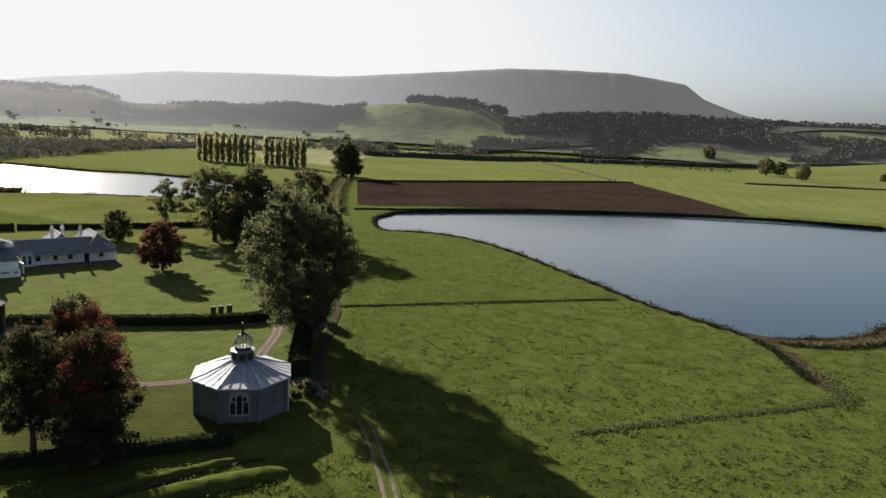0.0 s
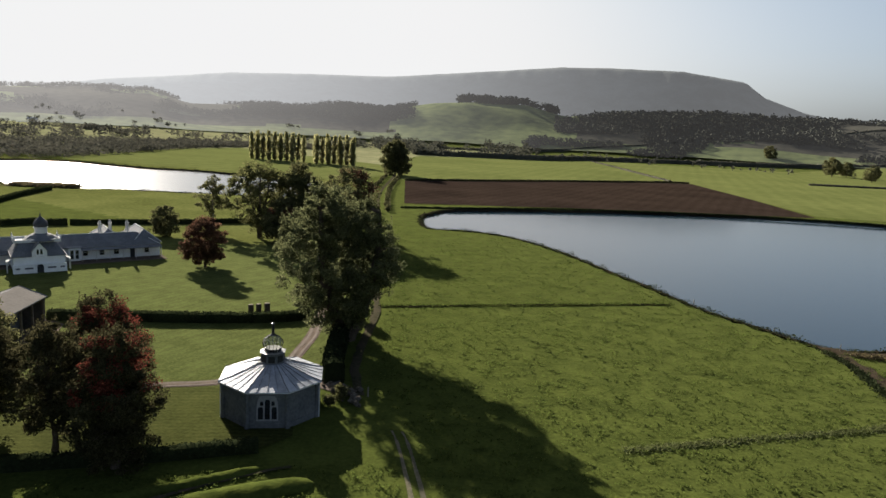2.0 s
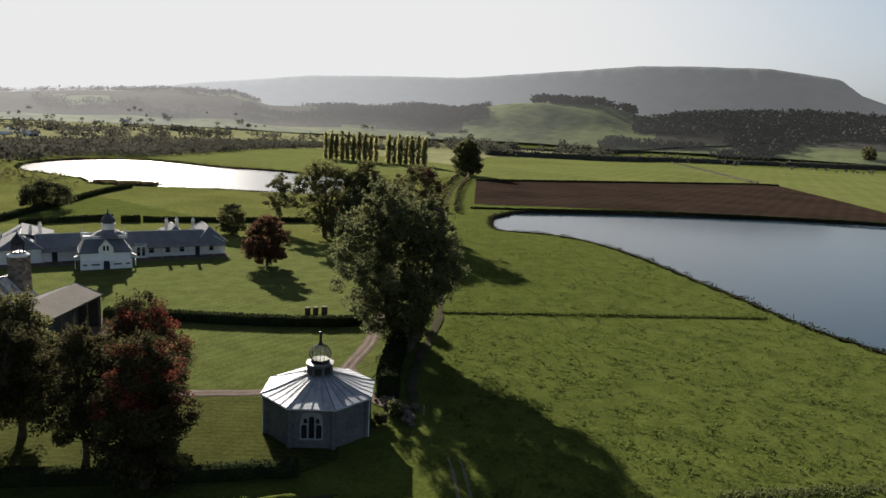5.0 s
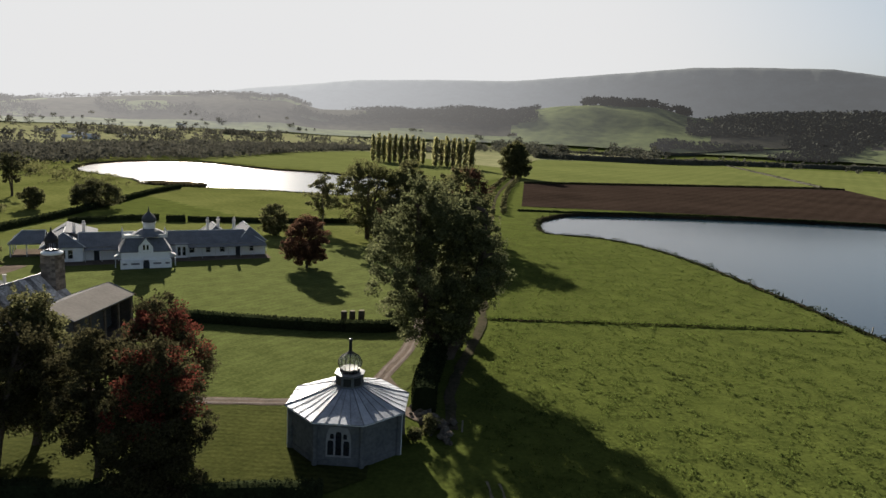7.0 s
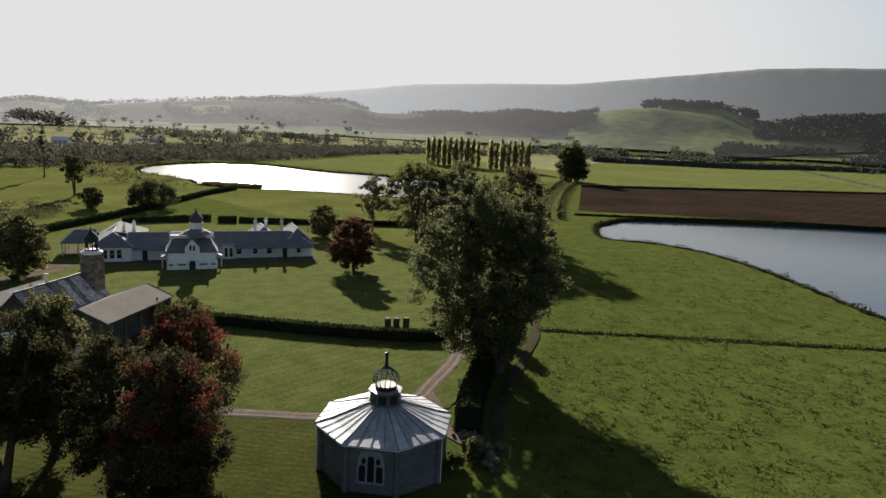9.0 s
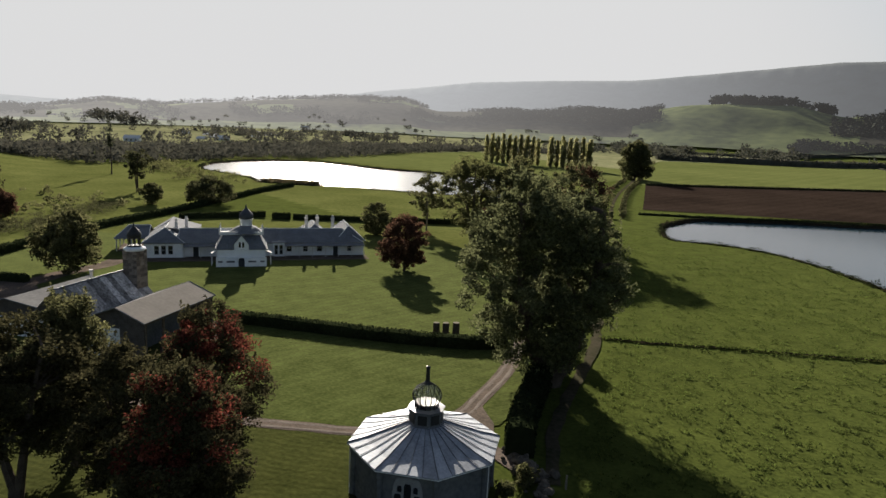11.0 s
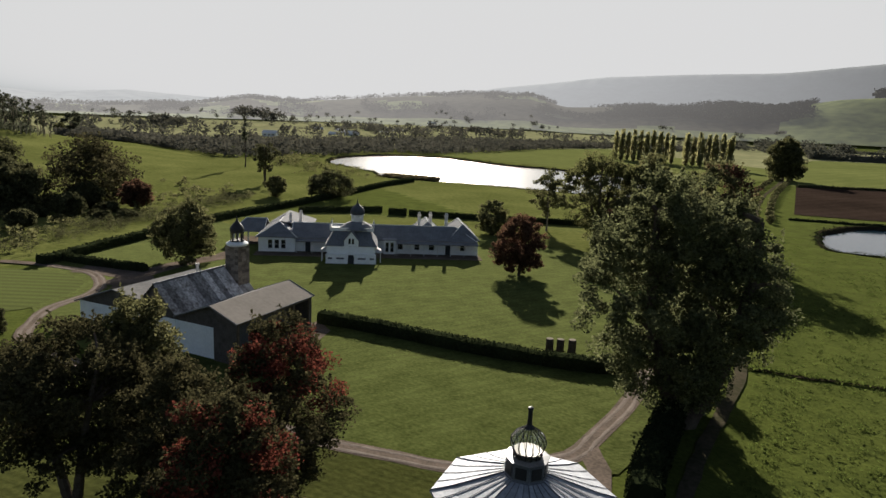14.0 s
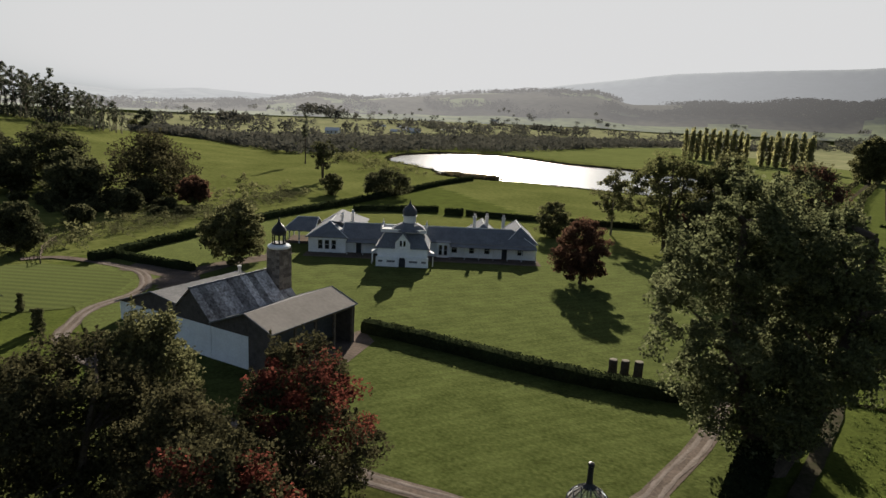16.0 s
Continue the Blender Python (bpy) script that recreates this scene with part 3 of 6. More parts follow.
ribbon("ditch", [(82, 43), (88, 42.6), (98, 44.4), (108, 50), (118, 57.5), (130, 64)], 3.2, M["mud"], "muddy shore of the lake", "shore", 0.05, 0.4, 1.5)


# ---- leaves ----
def leaf_mesh(name, centres, size, material, rng, flat=0.0):
    """Many small pointed leaves, one quad each."""
    n = len(centres)
    a = rng.normal(size=(n, 3))
    a[:, 2] *= 1 - flat
    a /= np.linalg.norm(a, axis=1)[:, None]
    b = np.cross(a, rng.normal(size=(n, 3)))
    b /= np.linalg.norm(b, axis=1)[:, None] + 1e-9
    s = (size * rng.uniform(0.6, 1.4, n))[:, None]
    v = np.stack([centres - a * s * 0.6, centres + b * s * 0.42, centres + a * s * 0.6, centres - b * s * 0.42], 1)
    me = bpy.data.meshes.new(name)
    me.vertices.add(n * 4)
    me.vertices.foreach_set("co", v.reshape(-1))
    me.loops.add(n * 4)
    me.loops.foreach_set("vertex_index", np.arange(n * 4))
    me.polygons.add(n)
    me.polygons.foreach_set("loop_start", np.arange(0, n * 4, 4))
    me.update(calc_edges=True)
    me.materials.append(material)
    return me


def ball(rng, n):
    p = rng.normal(size=(n, 3))
    return p / np.linalg.norm(p, axis=1)[:, None] * (rng.uniform(0, 1, n) ** 0.4)[:, None]


PROFILES = {  # radius by height through the crown
    "broad": [0.5, 0.72, 0.92, 1.0, 0.94, 0.76, 0.4], "round": [0.55, 0.9, 1.0, 1.0, 0.9, 0.7, 0.35], "cone": [0.7, 1.0, 0.95, 0.8, 0.62, 0.42, 0.15],
    "vase": [0.4, 0.66, 0.9, 1.0, 0.96, 0.76, 0.44], "column": [0.6, 0.9, 1.0, 1.0, 0.9, 0.7, 0.25], "umbrella": [0.2, 0.45, 0.8, 1.0, 1.0, 0.85, 0.5],
}


def build_tree(name, label, m, h, r, base, profile="round", clumps=80, per=60, leaf=0.35, clump_r=1.2, leaves="leaf_dark", bark="bark", trunk=0.3, fork=0.35, stems=1, accent=None, seed=1, group="", category="tree", gaps=0.25, lobes=24, shoots=0, turn=None, splay=None, lean=(0, 0)):
    """A tree in its own frame: tapered trunk, limbs to the clumps, and a crown of boughs, each a heap of leaf clumps with gaps between. accent: a material and a test on a clump's centre; shoots: upright sprays on top."""
    rng = np.random.default_rng(seed)
    ob = thing(name, m, label, category, group)
    prof = PROFILES[profile]
    size = lambda f: r * np.interp(f, np.linspace(0, 1, len(prof)), prof)
    # boughs, spread round the stem and up it
    lf = (np.arange(lobes) + rng.uniform(0.1, 0.9, lobes)) / lobes
    la = np.arange(lobes) * 2.4 + seed + rng.normal(0, 0.3, lobes)
    lr = np.minimum(r * rng.uniform(0.32, 0.5, lobes), (h - base) * 0.26)
    reach = np.maximum(size(lf) * rng.uniform(0.84, 1.06, lobes) - lr * 0.9 - clump_r * 0.4, 0)
    lc = np.stack([reach * np.cos(la), reach * np.sin(la), base + lr * 0.35 + lf * (h - base - lr * 1.15)], -1)
    n = clumps * 2
    pick = rng.choice(lobes, n, p=lr**2 / (lr**2).sum())
    way = rng.normal(size=(n, 3)) + np.stack([0.5 * np.cos(la[pick]), 0.5 * np.sin(la[pick]), np.full(n, 0.15)], -1)
    way /= np.linalg.norm(way, axis=1)[:, None]
    c = lc[pick] + way * (lr[pick] * rng.uniform(0.35, 1, n) ** 0.5)[:, None] * np.array([1, 1, 0.85])
    core = rng.uniform(0, 1, n) < 0.16      # boughs near the stem close the middle
    f = rng.uniform(0.08, 0.85, n)
    inner = np.stack([size(f) * 0.5 * rng.normal(0, 0.6, n), size(f) * 0.5 * rng.normal(0, 0.6, n), base + f * (h - base)], -1)
    c = np.where(core[:, None], inner, c)
    c = c[c[:, 2] < h - clump_r * 0.3]
    hole = np.array([noise.noise(Vector(p) / (r * 0.4) + Vector((seed * 3.1, 0, 0))) for p in c])
    c = c[np.argsort(-hole)][: int(len(c) * (1 - gaps))]
    c = c[rng.permutation(len(c))][:clumps] + np.array([*lean, 0.0])
    split = np.array([bool(accent and accent[1](p)) for p in c])
    for tag, part_name, material in ((False, "crown", leaves), (True, "autumn_foliage", accent[0] if accent else None)):
        mine = c[split == tag]
        if not len(mine):
            continue
        cr = clump_r * rng.uniform(0.45, 1.3, len(mine))
        p = (mine[:, None] + ball(rng, len(mine) * per).reshape(len(mine), per, 3) * (cr[:, None, None] * np.array([1.1, 1.1, 0.75]))).reshape(-1, 3)
        if shoots and not tag:      # upright sprays stand out of the crown's outline
            tip = mine[np.argsort(-(mine[:, 2] + 0.5 * np.hypot(mine[:, 0], mine[:, 1]) + rng.normal(0, 2.0, len(mine))))[:shoots]]
            t = rng.uniform(0, 1, (len(tip), 42))
            bend = tip[:, None, :2] * 0.03 * t[..., None] * 3 + rng.normal(0, 0.24, (len(tip), 42, 2)) * (1.1 - t[..., None])
            spray = np.concatenate([tip[:, None, :2] + bend, tip[:, None, 2:] + (t * leaf * rng.uniform(4, 9, (len(tip), 1)))[..., None]], -1)
            p = np.concatenate([p, spray.reshape(-1, 3)])
        p[:, 2] = np.maximum(p[:, 2], 0.15)
        crown = new(part_name, leaf_mesh(part_name, p, leaf, M[material], rng, 0.3))
        crown.parent = ob
        if tag:
            crown["label"] = "patches of turning autumn leaves"
    bm = bmesh.new()
    tops = []
    for s in range(stems):
        a = (seed if turn is None else turn) + s * math.tau / max(stems, 1)
        lean = 0.0 if stems == 1 else 0.2 * h
        fz = h * fork if stems == 1 else h * 0.82
        pts = [(0, 0, -0.4)] + [(math.cos(a) * lean * t**1.3 + 0.12 * math.sin(5 * t + s), math.sin(a) * lean * t**1.3 + 0.12 * math.cos(4 * t + s), fz * t) for t in (0.12, 0.3, 0.5, 0.75, 1)]
        if splay:       # stems that part low down and then rise
            pts = [(0, 0, -0.4)] + [(math.cos(a) * splay * (1 - (1 - t) ** 3), math.sin(a) * splay * (1 - (1 - t) ** 3), fz * t) for t in (0.07, 0.2, 0.4, 0.7, 1)]
        tube(bm, pts, [trunk * k for k in (1.35, 1.0, 0.85, 0.7, 0.5, 0.28)], 8)
        tops += [Vector(p) for p in pts[2:]]
    for p in c[:: max(1, len(c) // (26 if h > 9 else 12))]:
        start = min(tops, key=lambda q: (Vector(p) - q).length + (3 * max(0, q.z - p[2])))
        end = Vector(p)
        mid = start.lerp(end, 0.5) + Vector((0, 0, 0.08 * (end - start).length))
        tube(bm, [start, mid, end], [trunk * 0.33, trunk * 0.2, trunk * 0.06], 5)
    part("trunk", bm, M[bark], ob)
    return ob


def at(x, y, turn=0.0, scale=1.0, lift=0.0):
    return Matrix.Translation((x, y, float(land(x, y)) + lift)) @ Matrix.Rotation(turn, 4, "Z") @ Matrix.Scale(scale, 4)


# ---- trees of the garden and the avenue ----
build_tree("poplar_tree", "tall broad green tree with forked trunk beside the track", at(1.9, 27.2), 24.6, 10.9, 2.6, "vase", 660, 180, 0.24, 1.15, "leaf_poplar", "bark", 0.95, stems=2, seed=5, gaps=0.16, lobes=30, shoots=120, turn=0.2, splay=4.4, lean=(-1.9, 0.0))
for x, y, h, r, seed in ((2.4, 30.5, 3.6, 1.5, 6), (-0.6, 33.5, 4.2, 1.8, 7), (1.6, 37.5, 4.0, 1.6, 8)):
    build_tree("bush", "leafy green thicket round the foot of the tall tree", at(x, y), h, r, 0.2, "round", 60, 110, 0.19, 0.75, "leaf_poplar", "bark", 0.1, seed=seed, category="bush", gaps=0.05, group="thicket under the tree")
build_tree("oak_tree", "dense green tree with orange-red turning leaves near the barn", at(-16.2, -6.6), 14.4, 5.4, 1.2, "round", 330, 150, 0.17, 0.85, "leaf_oak", "bark", 0.4, seed=11, shoots=40, accent=("leaf_red", lambda p: p[2] > 7.5 and p[0] > -1.2 and noise.noise(Vector(p) * 0.9) > 0.22 - 0.055 * (p[2] - 8)), gaps=0.08)
build_tree("oak_tree", "narrow green tree with scarlet turning leaves beside the pavilion lawn", at(-9.4, -15.8), 13.6, 4.8, 0.4, "column", 340, 160, 0.17, 0.85, "leaf_oak", "bark", 0.4, seed=12, shoots=40, accent=("leaf_red", lambda p: p[2] > 7.5 and noise.noise(Vector(p) * 0.8 + Vector((3, 1, 7))) > 0.1), gaps=0.08)
build_tree("oak_tree", "large dark green tree with two leaning stems and open lower boughs", at(-24.3, -17.3), 14.8, 6.0, 4.6, "round", 330, 150, 0.17, 0.9, "leaf_oak", "bark", 0.36, stems=2, seed=13, shoots=40, gaps=0.2)
build_tree("oak_tree", "smaller dark green tree in the garden group", at(-16.7, -14.1), 13.6, 4.4, 1.8, "round", 230, 150, 0.17, 0.85, "leaf_oak", "bark", 0.3, seed=15, shoots=30, gaps=0.15)
build_tree("oak_tree", "dark green tree behind the barn end", at(-26.0, -11.6), 14.8, 4.4, 1.8, "round", 260, 150, 0.18, 0.85, "leaf_dark", "bark", 0.38, seed=14, shoots=30, gaps=0.12)
build_tree("maple_tree", "copper-red round tree on the homestead lawn", at(-41, 68), 11.6, 5.4, 0.9, "round", 260, 110, 0.26, 0.9, "leaf_copper", "bark", 0.28, seed=21, gaps=0.0)
build_tree("bushy_tree", "small dark green tree behind the homestead", at(-68.5, 101), 9.4, 4.4, 0.8, "round", 80, 80, 0.42, 1.0, "leaf_dark", "bark", 0.2, seed=22)
build_tree("slender_tree", "slender open tree in front of the lake", at(-62, 117), 16.6, 5.2, 4.0, "round", 80, 60, 0.42, 1.1, "leaf_dark", "pale_bark", 0.24, fork=0.7, seed=23, gaps=0.45)
build_tree("willow_tree", "olive-green spreading tree at the avenue", at(-44.5, 109), 23.0, 10.6, 2.4, "vase", 290, 90, 0.36, 1.3, "leaf_olive", "bark", 0.45, stems=3, seed=24, gaps=0.12)
build_tree("avenue_tree", "dark green tree in the avenue group", at(-34, 113), 22.5, 10.5, 1.6, "round", 320, 80, 0.42, 1.5, "leaf_dark", "bark", 0.5, seed=25, gaps=0.25, group="avenue trees", accent=("leaf_olive", lambda p: noise.noise(Vector(p) * 0.2) > 0.0))
build_tree("avenue_tree", "dark tree with a rusty autumn patch", at(-20.5, 120), 22.0, 10.5, 1.6, "round", 320, 80, 0.42, 1.5, "leaf_dark", "bark", 0.5, seed=26, gaps=0.2, group="avenue trees", accent=("leaf_copper", lambda p: p[2] > 14 and noise.noise(Vector(p) * 0.25) > 0.05))
build_tree("avenue_tree", "dark green tree at the end of the group", at(-23, 106), 17.0, 8.4, 1.2, "round", 240, 90, 0.5, 1.4, "leaf_dark", "bark", 0.45, seed=27, gaps=0.2, group="avenue trees")
build_tree("avenue_tree", "low dense dark tree filling the avenue group", at(-35, 103), 13.0, 6.8, 0.6, "round", 220, 90, 0.4, 1.4, "leaf_dark", "bark", 0.35, seed=36, gaps=0.1, group="avenue trees", accent=("leaf_copper", lambda p: p[2] > 8 and noise.noise(Vector(p) * 0.3) > 0.15))
build_tree("round_tree", "large round dark tree at the avenue's end", at(-58, 402), 26, 12.5, 0.8, "round", 300, 90, 0.8, 2.2, "leaf_dark", "bark", 0.6, seed=28, gaps=0.1)
build_tree("garden_tree", "broad dark tree beside the garden drive", at(-87.5, 30), 11.6, 6.8, 0.9, "round", 170, 90, 0.38, 1.3, "leaf_dark", "bark", 0.35, seed=29, gaps=0.12)
build_tree("gum_tree", "open gum tree on the paddock", at(-184, 121.5), 15.4, 7.2, 5.0, "umbrella", 80, 55, 0.5, 1.3, "leaf_hill", "bark", 0.35, stems=2, seed=31, gaps=0.5)
build_tree("gum_tree", "tall thin gum tree behind the paddock", at(-250, 161), 25.5, 2.0, 12, "column", 26, 40, 0.5, 1.2, "leaf_gum", "bark", 0.3, fork=0.8, seed=32, gaps=0.5)
build_tree("bushy_tree", "round dark bush tree on the paddock", at(-153, 102.2), 7.4, 4.3, 0.4, "round", 70, 60, 0.45, 1.1, "leaf_dark", "bark", 0.25, seed=33)
build_tree("bushy_tree", "wide dark bush tree beside the hedge", at(-143, 116), 9.0, 8.2, 0.3, "round", 170, 60, 0.45, 1.4, "leaf_hill", "bark", 0.3, seed=34, gaps=0.0)
hill_trees = [(-206, 37.5, 20, 12.2, "leaf_hill", 41), (-171, 52.5, 19, 14.5, "leaf_oak", 43), (-186, 36.5, 12.5, 9, "leaf_hill", 42), (-153.5, 56, 8, 4.8, "leaf_copper", 44), (-117, 4.5, 9.2, 5.2, "leaf_hill", 46),
              (-216, 25, 17, 7, "leaf_hill", 47), (-162, 47, 7, 5, "leaf_hill", 45), (-166, 30.5, 11.5, 8.2, "leaf_hill", 49), (-150, 37, 6, 4.6, "leaf_hill", 50), (-196, 24, 13, 8, "leaf_hill", 52), (-138, 22, 4.5, 3.4, "leaf_hill", 53), (-130, -5, 9.0, 5.6, "leaf_hill", 48)]
for x, y, h, r, leaf, seed in hill_trees:
    build_tree("hill_tree", {"leaf_copper": "rusty autumn tree at the hedge bank", "leaf_oak": "spreading green tree on the bank"}.get(leaf, "dark dense tree on the hillside"), at(x, y), h, r, 0.8, "round", 190, 66, 0.42 if r < 7 else 0.58, r * 0.19, leaf, "bark", 0.35, seed=seed, gaps=0.0, group="trees on the hillside")

# dark undergrowth on the bank below the hillside trees
low = build_tree("thicket_bush", "low dark bush in the undergrowth below the hillside trees", at(-168, 33), 3.6, 4.6, 0.1, "round", 70, 44, 0.5, 1.1, "leaf_hill", "bark", 0.12, seed=71, category="bush", gaps=0.0, group="undergrowth on the hillside")
rng = np.random.default_rng(72)
for i in range(26):
    u, v = ((i * 0.618) % 1), (i + 0.5) / 26
    x, y = -180 + 36 * u + 8 * v + rng.normal(0, 0.8), 21 + 27 * v + 3 * u + rng.normal(0, 0.8)
    copy_thing(low, at(x, y, i * 2.1, rng.uniform(0.5, 1.0) * (1.0 - 0.35 * u)))

lombardy = build_tree("lombardy_poplar", "tall narrow yellow-green poplar in a row", at(-203, 494), 24, 2.7, 0.4, "column", 250, 17, 0.66, 0.9, "leaf_gold", "bark", 0.3, fork=0.8, seed=51, gaps=0.05, lobes=60, group="poplars in a row")
for i in range(1, 27):
    t = i / 26
    x, y = -203 + 96 * t, 494 - 14 * t + 5 * math.sin(i * 2.1)
    if i in (14, 15):
        continue
    copy_thing(lombardy, at(x, y, i * 1.3, 0.86 + 0.22 * abs(math.sin(i * 1.9))))


# ---- hedges and fences ----
def hedge(pts, width, height, label, leaf=0.3, density=26, seed=1, name="hedge", material="hedge", step=1.5, group=""):
    """A clipped hedge: an uneven body and a skin of leaves."""
    rng = np.random.default_rng(seed)
    line = smooth_line(pts, step)
    way = np.gradient(line, axis=0)
    side = np.stack([-way[:, 1], way[:, 0]], -1) / np.linalg.norm(way, axis=1)[:, None]
    ob = thing(name, Matrix.Translation((*line[0], 0)), label, "hedge", group)
    bm = bmesh.new()
    rings = []
    outline = [(-0.5, 0), (-0.52, 0.55), (-0.42, 0.93), (0, 1.0), (0.42, 0.93), (0.52, 0.55), (0.5, 0)]
    ground_z = land(line[:, 0], line[:, 1])
    for i, p in enumerate(line):
        k = 1 + 0.06 * math.sin(i * 1.3 + seed) + rng.normal(0, 0.04)
        rings.append([bm.verts.new((p[0] + side[i, 0] * a * width * k - line[0, 0], p[1] + side[i, 1] * a * width * k - line[0, 1], ground_z[i] + b * height * k - 0.02)) for a, b in outline])
    for a, b in zip(rings, rings[1:]):
        for j in range(len(outline) - 1):
            bm.faces.new((a[j], a[j + 1], b[j + 1], b[j]))
    bm.faces.new(rings[0])
    bm.faces.new(list(reversed(rings[-1])))
    part("hedge_body", bm, M[material], ob)
    length = np.linalg.norm(np.diff(line, axis=0), axis=1).sum()
    n = int(length * density)
    i = rng.uniform(0, len(line) - 1.001, n)
    k, t = i.astype(int), (i % 1)[:, None]
    p = line[k] * (1 - t) + line[k + 1] * t
    u = rng.uniform(0, len(outline) - 1.001, n)
    o = np.array(outline)
    q = o[u.astype(int)] * (1 - (u % 1))[:, None] + o[u.astype(int) + 1] * (u % 1)[:, None]
    q = q * rng.uniform(0.92, 1.14, (n, 1))
    co = np.c_[p + side[k] * (q[:, :1] * width) - line[0], ground_z[k] + q[:, 1] * height]
    leaves = new("hedge_leaves", leaf_mesh("hedge_leaves", co, leaf, M[material], rng))
    leaves.parent = ob
    return ob


hedge([(-45.6, 23.9), (-41.6, 25.2), (-33.9, 27.1), (-26.6, 28.6), (-20.1, 30.3), (-14.4, 32.2), (-11.0, 33.6), (-8.6, 35.2), (-8.2, 38)], 1.8, 1.5, "long dark clipped hedge across the lawn", 0.22, 130, 1)
hedge([(-102.3, 11.5), (-104, 16.8), (-108.4, 24.6), (-112.3, 33.6), (-118.5, 46), (-124.4, 61), (-130.5, 80), (-137, 102), (-147, 130), (-158, 160), (-164, 184)], 1.9, 1.6, "dark hedge along the paddock", 0.4, 30, 2)
hedge([(-103.4, 15.6), (-96.2, 17.8), (-90, 20.1), (-86.2, 21.6)], 1.3, 1.3, "dark clipped hedge beside the garden drive", 0.3, 60, 3)
hedge([(-123, 86), (-116, 97), (-110, 106)], 1.2, 1.6, "dark clipped hedge behind the homestead", 0.35, 50, 4, group="hedges behind the homestead")
hedge([(-106, 104.5), (-101.5, 107)], 1.2, 1.8, "dark clipped hedge behind the homestead", 0.35, 50, 5, group="hedges behind the homestead")
hedge([(-101.5, 108.3), (-92, 113.5), (-84, 118), (-70, 127), (-56, 136), (-44, 141)], 1.2, 1.4, "dark clipped hedge behind the homestead", 0.35, 50, 6, group="hedges behind the homestead")
hedge([(-43, 358), (8, 398), (60, 443), (112, 485), (163, 526), (182, 529)], 1.6, 1.3, "dark hedge along the ploughed field", 0.7, 12, 7, step=6, material="leaf_hill")
hedge([(-20, 205), (0, 214), (35, 233), (77, 250.5), (138, 266.5), (196, 269), (240, 261)], 0.8, 0.6, "low dark rushes along the far lake shore", 0.6, 14, 8, step=3, name="rush_bank")
shrub = build_tree("shrub", "young round shrub in a row along the avenue", at(-26, 186), 2.5, 1.25, 0.1, "round", 26, 26, 0.4, 0.5, "leaf_dark", "bark", 0.07, seed=58, category="shrub", gaps=0.0, group="shrubs along the avenue")
for side in (-4.6, 4.2):
    for i in range(30):
        y = 190 + 6.6 * i
        x = np.interp(y, [190, 236, 293, 385], [-27, -36, -45, -56]) + side + 0.3 * math.sin(i * 2.3)
        copy_thing(shrub, at(x, y, i, 0.8 + 0.35 * abs(math.sin(i * 1.7 + side))))
hedge([(1.2, 25.8), (2.4, 19), (3.7, 12.5), (4.9, 9.0)], 2.4, 2.8, "thick dark ivy-grown hedge between drive and track", 0.22, 160, 65, material="ivy")
hedge([(2.2, -9.8), (-2, -11.6), (-6, -13.4), (-14.9, -16.8), (-19.4, -18.4), (-30, -22), (-42, -26)], 1.3, 1.25, "low dark hedge below the pavilion lawn", 0.2, 90, 66)
# far windbreaks
hedge([(-110, 830), (60, 900), (150, 1020), (290, 1120), (470, 1130), (800, 1080), (1300, 1050)], 7, 7, "long dark windbreak across the far fields", 3.0, 2.0, 61, name="windbreak", step=14, material="wood_scrub")
hedge([(-120, 1120), (150, 1260), (420, 1340), (800, 1330), (1300, 1280)], 6, 6, "second dark windbreak below the wooded hill", 3.0, 1.6, 62, name="windbreak", step=16, material="wood_scrub")
hedge([(168, 540), (160, 760), (149, 1010)], 2.0, 1.5, "thin hedge between the far fields", 1.0, 3, 63, step=8, material="wood_scrub")
hedge([(330, 640), (560, 700), (900, 760)], 2.5, 1.8, "thin hedge between the far fields", 1.2, 3, 64, step=8, material="wood_scrub")


def stump(m):
    ob = thing("tree_stump", m, "tall dark tree stump with a pale cut top", "stump", "stumps beside the hedge")
    bm = bmesh.new()
    lathe(bm, [(0.62, -0.1), (0.52, 0.25), (0.46, 0.8), (0.48, 1.4), (0.45, 1.85)], 11)
    for v in bm.verts:
        k = 1 + 0.12 * noise.noise(v.co * 2.3)
        v.co.x, v.co.y = v.co.x * k, v.co.y * k
    part("trunk", bm, M["bark"], ob)
    bm = bmesh.new()
    lathe(bm, [(0.44, 1.84), (0.43, 1.89), (0.2, 1.92), (0, 1.92)], 11)
    part("cut_face", bm, M["cut_wood"], ob, "pale weathered cut face")
    return ob


first_stump = stump(at(-17.0, 35.4))
copy_thing(first_stump, at(-15.9, 36.1, 1.0))
copy_thing(first_stump, at(-14.6, 36.7, 2.0, 1.05))


# ---- pavilion ----
def arch(w, z0, z1, n=6):
    """The outline of a pointed window, half width w."""
    spring = z1 - w * 1.5
    left = [(-w * math.cos(t * 1.05) ** 0.9, spring + (z1 - spring) * math.sin(t * math.pi / 2)) for t in np.linspace(0, 1, n)]
    left[-1] = (0, z1)
    return [(-w, z0)] + left + [(-a, z) for a, z in reversed(left[:-1])] + [(w, z0)]


